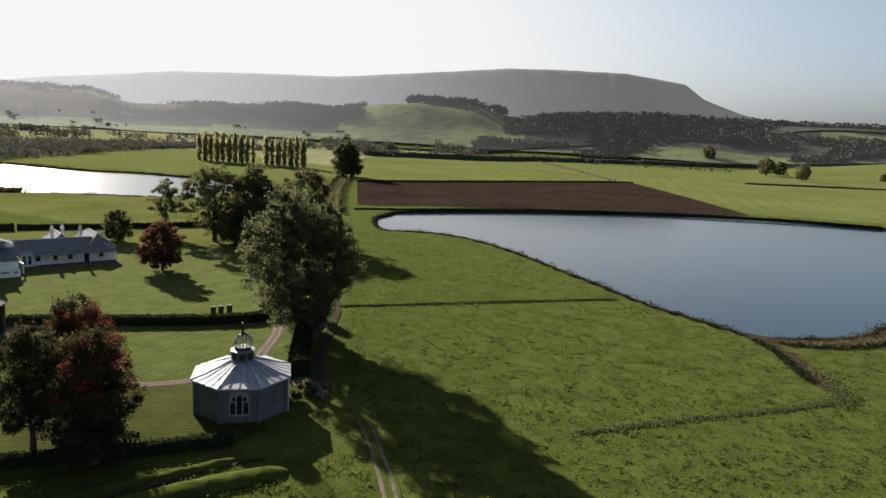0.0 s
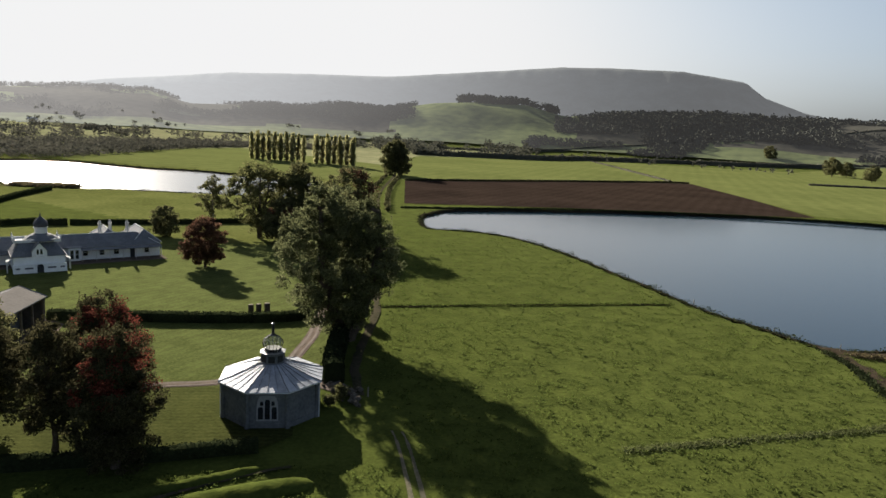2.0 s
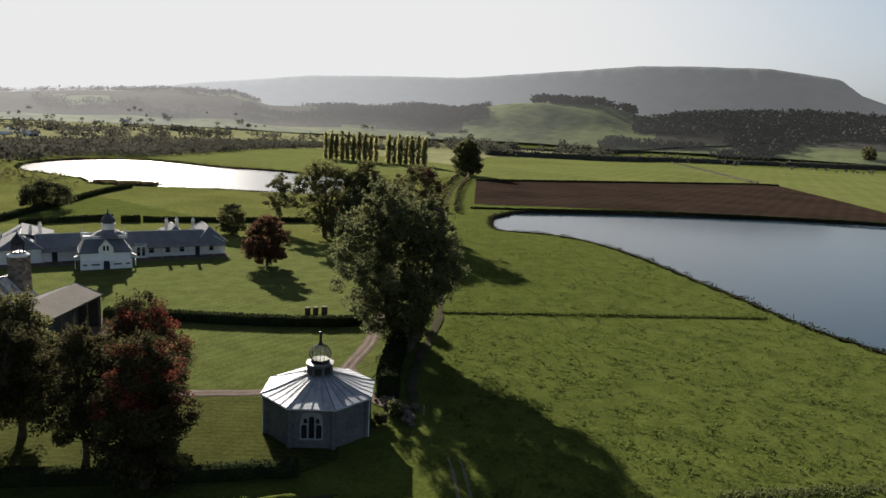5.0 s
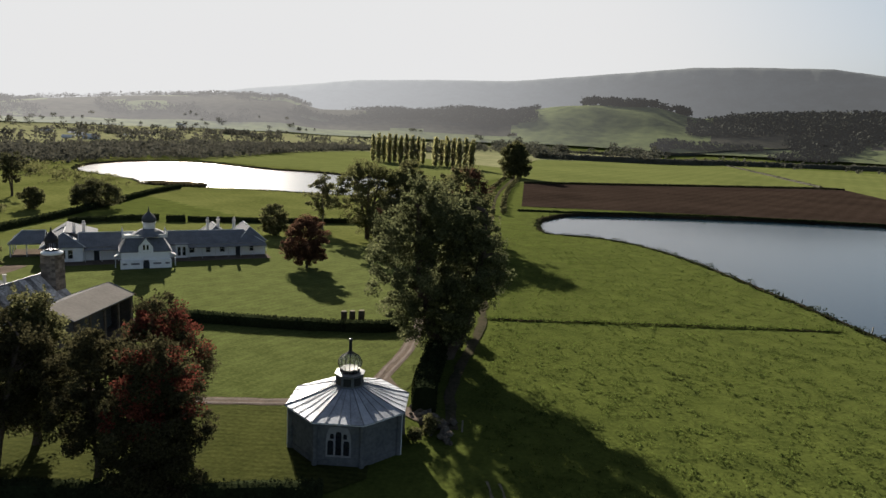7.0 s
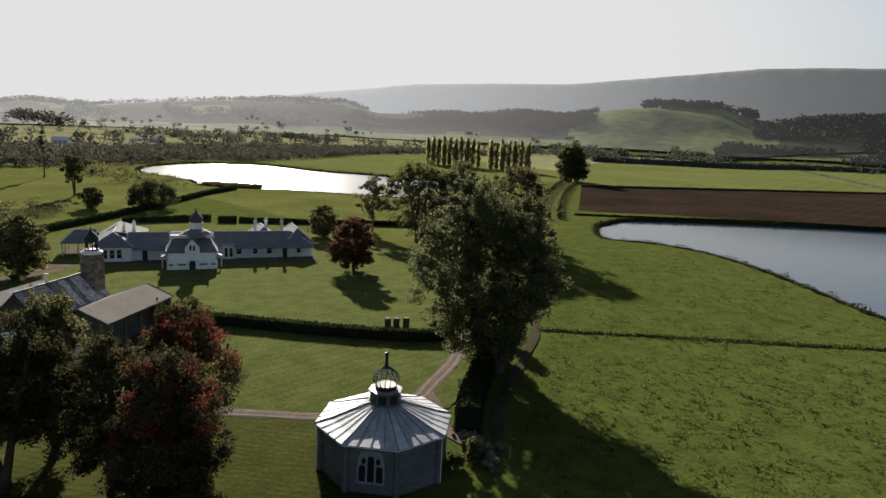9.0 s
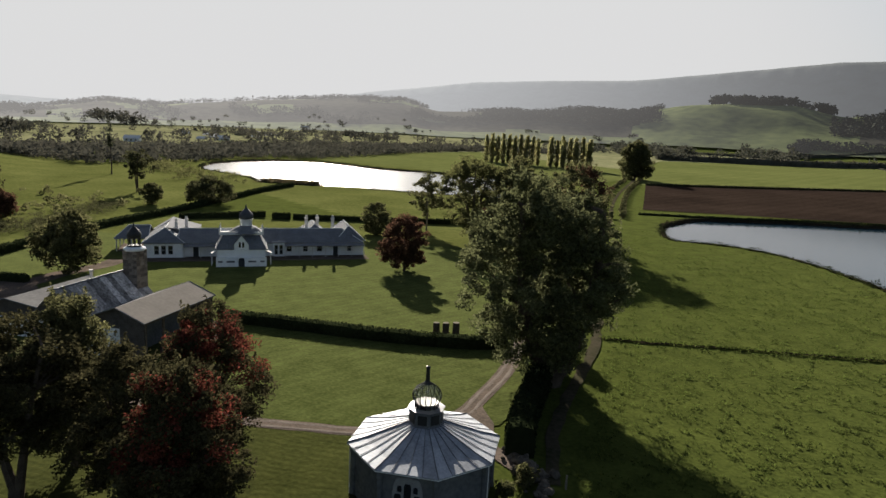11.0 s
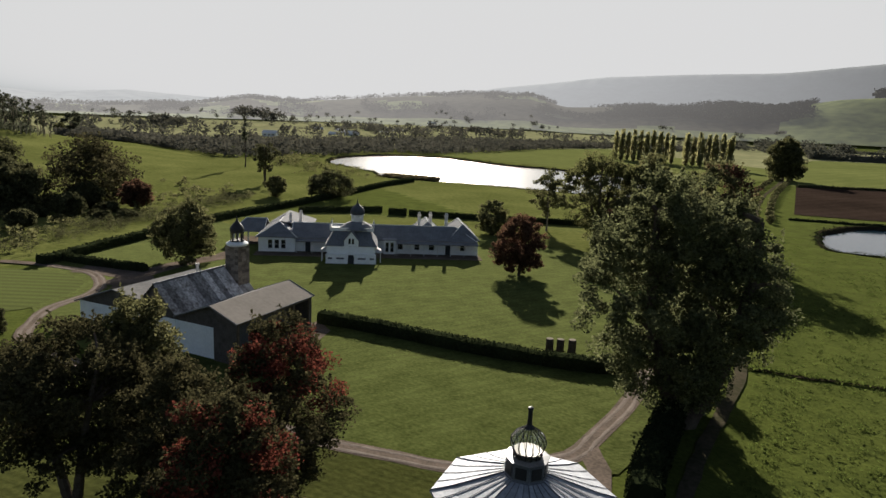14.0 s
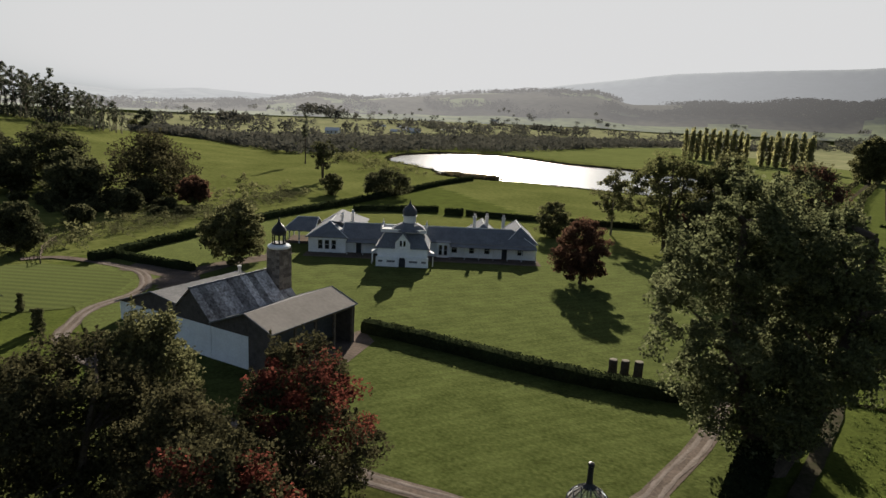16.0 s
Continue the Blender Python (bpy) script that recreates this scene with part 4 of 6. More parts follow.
def build_pavilion():
    turn, eave_r, eave_z, wall_r = radians(37), 6.1, 4.3, 5.5
    pav = thing("pavilion", pose(0, 0, 0), "octagonal grey pavilion with a zinc roof and glass onion lantern", "pavilion")
    corner = lambda k, r: (r * math.cos(turn + k * math.pi / 4), r * math.sin(turn + k * math.pi / 4))
    for k in range(8):
        a, b = Vector(corner(k, wall_r)), Vector(corner(k + 1, wall_r))
        way = (b - a).normalized()
        inn = Vector((-way.y, way.x))
        bm = bmesh.new()
        ring = [a, b, b + inn * 0.4 - way * 0.166, a + inn * 0.4 + way * 0.166]
        lo, hi = [bm.verts.new((*p, -0.3)) for p in ring], [bm.verts.new((*p, 4.15)) for p in ring]
        bm.faces.new(lo), bm.faces.new(hi)
        for i in range(4):
            bm.faces.new((lo[i], lo[(i + 1) % 4], hi[(i + 1) % 4], hi[i]))
        wall = part("wall", bm, M["grey_render"], pav)
        bm = bmesh.new()
        x, y = corner(k, wall_r + 0.06)
        lathe(bm, [(0.3, -0.3), (0.3, 0.5), (0.24, 0.62), (0.24, 3.4), (0.32, 3.6), (0.32, 4.12)], 8, turn, x, y)
        part("corner_pier", bm, M["grey_render"], pav)
        bm = bmesh.new()
        pl = [a - inn * 0.08 + way * 0.3, b - inn * 0.08 - way * 0.3, b + inn * 0.02 - way * 0.3, a + inn * 0.02 + way * 0.3]
        lo, hi = [bm.verts.new((*p, -0.3)) for p in pl], [bm.verts.new((*p, 0.55)) for p in pl]
        bm.faces.new(hi)
        for i in range(4):
            bm.faces.new((lo[i], lo[(i + 1) % 4], hi[(i + 1) % 4], hi[i]))
        part("plinth", bm, M["grey_render"], pav)
        # roof sheets of one side, with a standing seam at each joint
        cols, top_r, top_z = 4, 1.4, 5.82
        e0, e1 = Vector((*corner(k, eave_r), eave_z)), Vector((*corner(k + 1, eave_r), eave_z))
        t0, t1 = Vector((*corner(k, top_r), top_z)), Vector((*corner(k + 1, top_r), top_z))
        m0, m1 = Vector((*corner(k, 4.75), 4.65)), Vector((*corner(k + 1, 4.75), 4.65))
        for c in range(cols):
            f, g = c / cols, (c + 1) / cols
            bm = bmesh.new()
            rows = [(e0.lerp(e1, f), e0.lerp(e1, g)), (m0.lerp(m1, f), m0.lerp(m1, g)), (t0.lerp(t1, f), t0.lerp(t1, g))]
            grid = [[bm.verts.new(p) for p in row] for row in rows]
            low = [[bm.verts.new(p - Vector((0, 0, 0.07))) for p in row] for row in rows]
            for i in range(2):
                bm.faces.new((grid[i][0], grid[i][1], grid[i + 1][1], grid[i + 1][0]))
                bm.faces.new((low[i][0], low[i + 1][0], low[i + 1][1], low[i][1]))
                for s in (0, 1):
                    bm.faces.new((grid[i][s], low[i][s], low[i + 1][s], grid[i + 1][s]))
            bm.faces.new((grid[0][0], low[0][0], low[0][1], grid[0][1]))
            part("roof_sheet", bm, M["metal_roof"], pav)
            bm = bmesh.new()
            up = Vector((0, 0, 0.035))
            tube(bm, [rows[0][0] + up, rows[1][0] + up, rows[2][0] + up], [0.04 if c == 0 else 0.024] * 3, 5)
            part("roof_seam", bm, M["lead"], pav)
        bm = bmesh.new()
        i0, i1 = Vector((*corner(k, 5.3), 4.13)), Vector((*corner(k + 1, 5.3), 4.13))
        slab(bm, [e0 - Vector((0, 0, 0.075)), e1 - Vector((0, 0, 0.075)), i1, i0], 0.05)
        part("soffit", bm, M["white"], pav)
    # window of three lights in the side towards the lane
    a, b = Vector(corner(5, wall_r)), Vector(corner(6, wall_r))
    way, mid = (b - a).normalized(), (a + b) / 2
    win = thing("window", Matrix.Translation((mid.x, mid.y, 0)) @ Matrix.Rotation(math.atan2(way.y, way.x), 4, "Z"), "", "")
    for key in ("label", "category"):
        if key in win:
            del win[key]
    win.parent = pav
    bm = bmesh.new()
    prism(bm, arch(1.15, 0.85, 3.75), -0.06, 0.05)
    frame_ob = part("window_frame", bm, M["grey_trim"], win, "pale stone surround")
    for cx, w, z0, z1 in ((-0.72, 0.27, 1.05, 2.45), (0, 0.27, 1.05, 3.3), (0.72, 0.27, 1.05, 2.45), (-0.6, 0.17, 2.62, 3.1), (0.6, 0.17, 2.62, 3.1)):
        bm = bmesh.new()
        prism(bm, [(cx + p, z) for p, z in arch(w, z0, z1)], -0.085, -0.02)
        part("pane", bm, M["dark_window"], win)
    for k, r in ((7, 5.86), (4, 5.86)):
        bm = bmesh.new()
        x, y = corner(k, r)
        lathe(bm, [(0.045, 0.0), (0.045, 4.15), (0.07, 4.2)], 8, 0, x, y)
        part("downpipe", bm, M["white_paint"], pav, "white painted downpipe")
    # lantern
    bm = bmesh.new()
    lathe(bm, [(1.46, 5.6), (1.46, 5.84), (1.38, 5.9), (1.34, 6.92), (1.42, 6.98), (1.42, 7.02)], 8, turn)
    drum = part("lantern_drum", bm, M["lead"], pav, "dark panelled drum under the lantern")
    for k in range(8):
        bm = bmesh.new()
        a, b = Vector((*corner(k, 1.41), 0)), Vector((*corner(k + 1, 1.41), 0))
        p, q = a.lerp(b, 0.16), a.lerp(b, 0.84)
        slab(bm, [(*p.xy, 6.02), (*q.xy, 6.02), (*q.xy, 6.78), (*p.xy, 6.78)], 0.03)
        part("drum_panel", bm, M["dark_metal"], pav)
    bm = bmesh.new()
    lathe(bm, [(1.5, 6.98), (1.5, 7.04), (0.98, 7.1), (0.94, 7.04)], 8, turn)
    part("lantern_skirt", bm, M["lead"], pav)
    for z in (7.08, 7.42):
        bm = bmesh.new()
        lathe(bm, [(0.9, z - 0.035), (0.94, z), (0.9, z + 0.035)], 32)
        part("lantern_ring", bm, M["dark_metal"], pav)
    # dark disc added for the shade inside the glass
    bm = bmesh.new()
    lathe(bm, [(0.85, 7.06), (0.85, 7.115)], 16)
    part("lantern_shade_disc", bm, M["soil"], pav, "dark disc for the shaded lantern inside")
    for i in range(16):
        t = i * math.tau / 16
        bm = bmesh.new()
        tube(bm, [(0.93 * math.cos(t), 0.93 * math.sin(t), 6.95), (0.93 * math.cos(t), 0.93 * math.sin(t), 7.44)], 0.03, 5)
        part("lantern_stay", bm, M["dark_metal"], pav)
    onion = [(0.88, 7.0), (0.88, 7.42), (1.06, 7.7), (1.14, 8.0), (1.08, 8.3), (0.86, 8.6), (0.55, 8.82), (0.3, 8.98), (0.14, 9.15)]
    bm = bmesh.new()
    lathe(bm, onion, 32)
    lens = part("lantern_glass", bm, M["glass"], pav, "clear onion-shaped glass", True)
    lens.visible_shadow = False
    for i in range(16):
        t = i * math.tau / 16
        bm = bmesh.new()
        tube(bm, [((r + 0.015) * math.cos(t), (r + 0.015) * math.sin(t), z) for r, z in onion], 0.028, 5)
        part("lantern_rib", bm, M["dark_metal"], pav)
    bm = bmesh.new()
    lathe(bm, [(0.34, 8.92), (0.3, 9.0), (0.17, 9.2), (0.15, 9.5), (0.14, 10.15), (0.19, 10.2), (0.16, 10.34), (0.0, 10.4)], 12)
    part("finial", bm, M["dark_metal"], pav, "dark finial post")


build_pavilion()


# ---- homestead ----
def gable_roof(parent, x0, x1, y0, y1, eave, ridge, over, material, hip0=0.0, hip1=0.0, along="x", name="roof", thick=0.12, label=""):
    """Two slopes over a rectangle, with the ridge along x or y; hips draw the ridge in at an end."""
    x0, x1, y0, y1 = x0 - over, x1 + over, y0 - over, y1 + over
    bm = bmesh.new()
    if along == "x":
        ym = (y0 + y1) / 2
        a, b = (x0 + hip0, ym, ridge), (x1 - hip1, ym, ridge)
        slab(bm, [(x0, y0, eave), (x1, y0, eave), b, a], thick)
        slab(bm, [(x1, y1, eave), (x0, y1, eave), a, b], thick)
        if hip0:
            slab(bm, [(x0, y1, eave), (x0, y0, eave), a], thick)
        if hip1:
            slab(bm, [(x1, y0, eave), (x1, y1, eave), b], thick)
    else:
        xm = (x0 + x1) / 2
        a, b = (xm, y0 + hip0, ridge), (xm, y1 - hip1, ridge)
        slab(bm, [(x0, y1, eave), (x0, y0, eave), a, b], thick)
        slab(bm, [(x1, y0, eave), (x1, y1, eave), b, a], thick)
        if hip0:
            slab(bm, [(x0, y0, eave), (x1, y0, eave), a], thick)
        if hip1:
            slab(bm, [(x1, y1, eave), (x0, y1, eave), b], thick)
    roof = part(name, bm, material, parent, label)
    bm = bmesh.new()
    tube(bm, [Vector(a) + Vector((0, 0, 0.03)), Vector(b) + Vector((0, 0, 0.03))], 0.09, 6)
    ends = [(a, hip0, ((x0, y0), (x0, y1)) if along == "x" else ((x0, y0), (x1, y0))), (b, hip1, ((x1, y0), (x1, y1)) if along == "x" else ((x0, y1), (x1, y1)))]
    for peak, hip, foot in ends:
        for fx, fy in foot:
            tube(bm, [Vector(peak) + Vector((0, 0, 0.02)), (fx, fy, eave + 0.02)], 0.08 if hip else 0.08, 5)
    part("ridge_cap", bm, M["white_paint"], roof, "white painted ridge and barge boards")
    for side in (0, 1):
        bm = bmesh.new()
        if along == "x":
            y = (y0 - 0.06, y1 + 0.06)[side]
            box(bm, x0, x1, y - 0.06, y + 0.06, eave - 0.2, eave - 0.04)
        else:
            x = (x0 - 0.06, x1 + 0.06)[side]
            box(bm, x - 0.06, x + 0.06, y0, y1, eave - 0.2, eave - 0.04)
        part("gutter", bm, M["grey_trim"], roof)
    return roof


def walls(parent, x0, x1, y0, y1, z1, material, t=0.3, z0=-0.2):
    for a in ((x0, x1, y0, y0 + t), (x0, x1, y1 - t, y1), (x0, x0 + t, y0 + t, y1 - t), (x1 - t, x1, y0 + t, y1 - t)):
        bm = bmesh.new()
        box(bm, *a, z0, z1)
        part("wall", bm, material, parent)


def sash(parent, cx, y, z0, z1, w, name="window", face=-1):
    """A sash window set on a wall that faces -y (or +y)."""
    bm = bmesh.new()
    for a in ((cx - w / 2 - 0.1, cx - w / 2, z0 - 0.1, z1 + 0.1), (cx + w / 2, cx + w / 2 + 0.1, z0 - 0.1, z1 + 0.1), (cx - w / 2, cx + w / 2, z1, z1 + 0.1), (cx - w / 2, cx + w / 2, z0 - 0.1, z0), (cx - w / 2, cx + w / 2, (z0 + z1) / 2 - 0.03, (z0 + z1) / 2 + 0.03)):
        box(bm, a[0], a[1], y - 0.07, y + 0.02, a[2], a[3])
    ob = part(name, bm, M["white_paint"], parent)
    bm = bmesh.new()
    box(bm, cx - w / 2, cx + w / 2, y - 0.03, y + 0.01, z0, z1)
    part("pane", bm, M["dark_window"], ob)
    return ob


def chimney(parent, x, y, z0, z1, w=0.6):
    bm = bmesh.new()
    box(bm, x - w / 2, x + w / 2, y - w / 2, y + w / 2, z0, z1 - 0.75)
    box(bm, x - w / 2 - 0.1, x + w / 2 + 0.1, y - w / 2 - 0.1, y + w / 2 + 0.1, z1 - 0.75, z1 - 0.6)
    ob = part("chimney", bm, M["brick"], parent)
    for dx in (-0.14, 0.14):
        bm = bmesh.new()
        lathe(bm, [(0.13, z1 - 0.6), (0.1, z1 - 0.1), (0.13, z1 - 0.05), (0.13, z1)], 8, 0, x + dx, y)
        part("chimney_pot", bm, M["brick"], ob)


def build_homestead():
    h = thing("homestead", Matrix.Translation((-68.5, 52.35, 0)) @ Matrix.Rotation(radians(43.0), 4, "Z"), "long low white homestead with slate roofs and a domed porch tower", "house")
    W, S = M["white"], M["slate"]
    # main range behind a veranda
    walls(h, -12, 25.5, 9.2, 17.0, 3.0, W)
    gable_roof(h, -12, 25.0, 9.0, 17.0, 3.0, 5.3, 0.35, S, 0, 4.2)
    # left wing running back, with a hipped front
    walls(h, -18.6, -11.4, 8.2, 22.5, 3.1, W)
    gable_roof(h, -18.6, -11.4, 8.2, 22.5, 3.1, 5.6, 0.45, S, 4.0, 4.0, "y")
    # open veranda at the wing's far side: a dark roof on white posts
    gable_roof(h, -25.0, -19.0, 15.8, 24.2, 2.8, 4.9, 0.25, S, 2.2, 0, "x", "side_veranda_roof")
    for x, y in ((-24.9, 15.9), (-22.0, 15.9), (-24.9, 20.0), (-24.9, 24.3)):
        bm = bmesh.new()
        box(bm, x - 0.11, x + 0.11, y - 0.11, y + 0.11, -0.1, 2.75)
        part("veranda_post", bm, M["white_paint"], h)
    bm = bmesh.new()
    box(bm, -25.0, -18.8, 15.8, 24.4, -0.15, 0.1)
    part("veranda_floor", bm, M["gravel"], h)
    walls(h, -18.4, -9.3, 22.6, 27.4, 3.1, W)
    # slope paler than the slate: the sun's glare put into its colour
    bm = bmesh.new()
    slab(bm, [(-15, 12.2, 5.66), (-15, 27.7, 5.66), (-8.9, 27.7, 3.78), (-8.9, 17.4, 3.78)], 0.1)
    part("wing_roof", bm, M["grey_trim"], h, "wing slope coloured paler for sun glare")
    bm = bmesh.new()
    slab(bm, [(-15, 22.2, 5.64), (-15, 27.7, 5.64), (-19.0, 27.7, 3.1), (-19.0, 22.2, 3.1)], 0.1)
    part("wing_roof", bm, S, h)
    bm = bmesh.new()
    prism(bm, [(-18.4, 3.1), (-9.3, 3.1), (-9.3, 3.7), (-15, 5.5)], 27.1, 27.4)
    part("wing_gable", bm, W, h)
    # right end: two cross roofs with white valleys
    gable_roof(h, 12.5, 18.5, 12.5, 24.0, 3.2, 6.0, 0.3, S, 3.0, 3.0, "y")
    gable_roof(h, 19.8, 25.6, 10.0, 24.0, 3.2, 6.0, 0.3, S, 3.0, 3.0, "y")
    walls(h, 12.8, 25.4, 17.2, 23.8, 3.1, W)
    # windows and doors
    for cx in (-16.3, -15.0, -13.7):
        sash(h, cx, 8.2, 0.8, 2.5, 0.8)
    for cx in (9.6, 16.0, 22.5):
        sash(h, cx, 9.2, 1.0, 2.4, 1.0)
    sash(h, 13.0, 9.2, 1.0, 2.2, 0.9)
    for cx in (-9.0, 19.4):
        bm = bmesh.new()
        box(bm, cx - 0.5, cx + 0.5, 9.13, 9.25, 0, 2.2)
        part("door", bm, M["door"], h, "dark panelled door")
    # bay with tall windows
    bm = bmesh.new()
    box(bm, 6.2, 8.6, 8.3, 9.3, -0.2, 3.0)
    part("bay", bm, W, h)
    for cx in (6.9, 7.9):
        sash(h, cx, 8.3, 0.6, 2.5, 0.6)
    bm = bmesh.new()
    slab(bm, [(6.0, 8.05, 3.05), (8.8, 8.05, 3.05), (8.8, 9.4, 3.3), (6.0, 9.4, 3.3)], 0.1)
    part("bay_roof", bm, M["grey_trim"], h)
    # veranda: floor, lean-to roof, posts
    for x0, x1 in ((-11.2, -4.8), (8.7, 25.5)):
        bm = bmesh.new()
        slab(bm, [(x0, 7.3, 2.45), (x1, 7.3, 2.45), (x1, 9.15, 2.95), (x0, 9.15, 2.95)], 0.08)
        part("veranda_roof", bm, S, h)
        n = int((x1 - x0) / 2.8)
        for i in range(n + 1):
            x = x0 + 0.15 + (x1 - x0 - 0.3) * i / n
            bm = bmesh.new()
            lathe(bm, [(0.09, 0), (0.07, 0.2), (0.06, 2.2), (0.1, 2.4)], 8, 0, x, 7.45)
            part("veranda_post", bm, M["white_paint"], h)
    bm = bmesh.new()
    box(bm, -19.0, 26.0, 4.6, 9.1, -0.15, 0.09)
    part("terrace", bm, M["gravel"], h, "gravel terrace along the front")
    # porch block
    walls(h, -4.5, 4.5, 0, 8.6, 3.3, W)
    bm = bmesh.new()
    slab(bm, [(-4.8, -0.35, 3.3), (4.8, -0.35, 3.3), (3.2, 2.6, 5.9), (-3.2, 2.6, 5.9)], 0.12)
    slab(bm, [(4.8, -0.35, 3.3), (4.8, 9.0, 3.3), (3.2, 6.6, 5.9), (3.2, 2.6, 5.9)], 0.12)
    slab(bm, [(-4.8, 9.0, 3.3), (-4.8, -0.35, 3.3), (-3.2, 2.6, 5.9), (-3.2, 6.6, 5.9)], 0.12)
    slab(bm, [(4.8, 9.0, 3.3), (-4.8, 9.0, 3.3), (-3.2, 6.6, 5.9), (3.2, 6.6, 5.9)], 0.12)
    part("porch_roof", bm, S, h)
    for sx in (-1, 1):
        bm = bmesh.new()
        box(bm, sx * 4.85 - 0.09, sx * 4.85 + 0.09, -0.3, 8.9, 3.1, 3.34)
        part("gutter", bm, M["grey_trim"], h)
    bm = bmesh.new()
    box(bm, -4.2, 4.2, 2.0, 7.2, 5.75, 5.95)
    for a in ((-4.2, 4.2, 2.0, 2.2), (-4.2, 4.2, 7.0, 7.2), (-4.2, -4.0, 2.2, 7.0), (4.0, 4.2, 2.2, 7.0)):
        box(bm, *a, 5.95, 6.35)
    balcony = part("roof_parapet", bm, M["white_paint"], h, "white parapet round the porch roof")
    for sx in (-4.1, 4.1):
        for y in (2.1, 7.1):
            bm = bmesh.new()
            lathe(bm, [(0.16, 6.3), (0.16, 6.75), (0.22, 6.8), (0.06, 6.95), (0.05, 7.3), (0, 7.4)], 8, 0, sx, y)
            part("parapet_post", bm, M["white_paint"], balcony)
    bm = bmesh.new()
    lathe(bm, [(3.6, 6.0), (2.2, 6.9), (1.1, 7.35), (1.05, 7.4)], 8, radians(22.5), 0.9, 4.6)
    part("dome_skirt", bm, S, h)
    bm = bmesh.new()
    lathe(bm, [(1.15, 7.2), (1.15, 8.4), (1.35, 8.5), (1.35, 8.62)], 16, 0, 0.9, 4.6)
    part("dome_drum", bm, M["white_paint"], h)
    bm = bmesh.new()
    lathe(bm, [(1.15, 8.6), (1.35, 8.95), (1.38, 9.3), (1.2, 9.75), (0.8, 10.2), (0.4, 10.55), (0.15, 10.9), (0.1, 11.1), (0.16, 11.25), (0.05, 11.4), (0.03, 11.85), (0, 11.9)], 20, 0, 0.9, 4.6)
    part("onion_dome", bm, M["dome_lead"], h, "grey lead onion dome with a spike", True)
    # front gable of the porch with a pair of lancets
    bm = bmesh.new()
    prism(bm, [(-1.35, 3.25), (1.35, 3.25), (1.35, 4.4), (0, 6.1), (-1.35, 4.4)], -0.4, 2.2)
    gable = part("dormer", bm, W, h)
    bm = bmesh.new()
    slab(bm, [(-1.6, -0.6, 4.2), (0, -0.6, 6.22), (0, 2.6, 6.22), (-1.6, 2.6, 4.2)], 0.1)
    slab(bm, [(0, -0.6, 6.22), (1.6, -0.6, 4.2), (1.6, 2.6, 4.2), (0, 2.6, 6.22)], 0.1)
    part("dormer_roof", bm, S, gable)
    for cx in (-0.32, 0.32):
        bm = bmesh.new()
        prism(bm, [(cx + p, z) for p, z in arch(0.2, 3.7, 4.75)], -0.43, -0.38)
        part("lancet", bm, M["dark_window"], gable)
    # screen wall with an arched door and panels
    bm = bmesh.new()
    box(bm, -4.7, -0.6, -1.0, -0.75, -0.2, 1.75)
    box(bm, 0.6, 4.7, -1.0, -0.75, -0.2, 1.75)
    box(bm, -0.6, 0.6, -1.0, -0.75, 1.72, 2.0)
    screen = part("screen_wall", bm, W, h)
    bm = bmesh.new()
    prism(bm, arch(0.58, -0.1, 1.72), -0.93, -0.83)
    part("porch_door", bm, M["door"], screen, "dark arched door")
    for cx in (-3.9, -2.0, 2.0, 3.9):
        bm = bmesh.new()
        box(bm, cx - (0.75 if abs(cx) < 3 else 0.4), cx + (0.75 if abs(cx) < 3 else 0.4), -1.03, -0.98, 0.85, 1.2)
        part("screen_panel", bm, M["slate"], screen)
    bm = bmesh.new()
    box(bm, -4.7, 4.7, -0.75, 0, -0.2, 1.7)
    part("porch_base", bm, W, h)
    for sx in (-1, 1):
        bm = bmesh.new()
        slab(bm, [(sx * 4.5, 0.5, 2.9), (sx * 5.7, 0.5, 2.35), (sx * 5.7, 2.2, 2.35), (sx * 4.5, 2.2, 2.9)], 0.08)
        part("side_awning", bm, M["white_paint"], h, "white side awning")
        for y in (0.65, 2.05):
            bm = bmesh.new()
            lathe(bm, [(0.08, 0), (0.06, 2.3)], 8, 0, sx * 5.55, y)
            part("awning_post", bm, M["white_paint"], h)
    for x, y, z in ((-13.2, 15.5, 7.0), (13.6, 14.6, 8.0), (16.2, 17.0, 7.8), (19.3, 13.9, 8.1), (-11.5, 19.0, 7.0)):
        chimney(h, x, y, 4.2, z)


build_homestead()


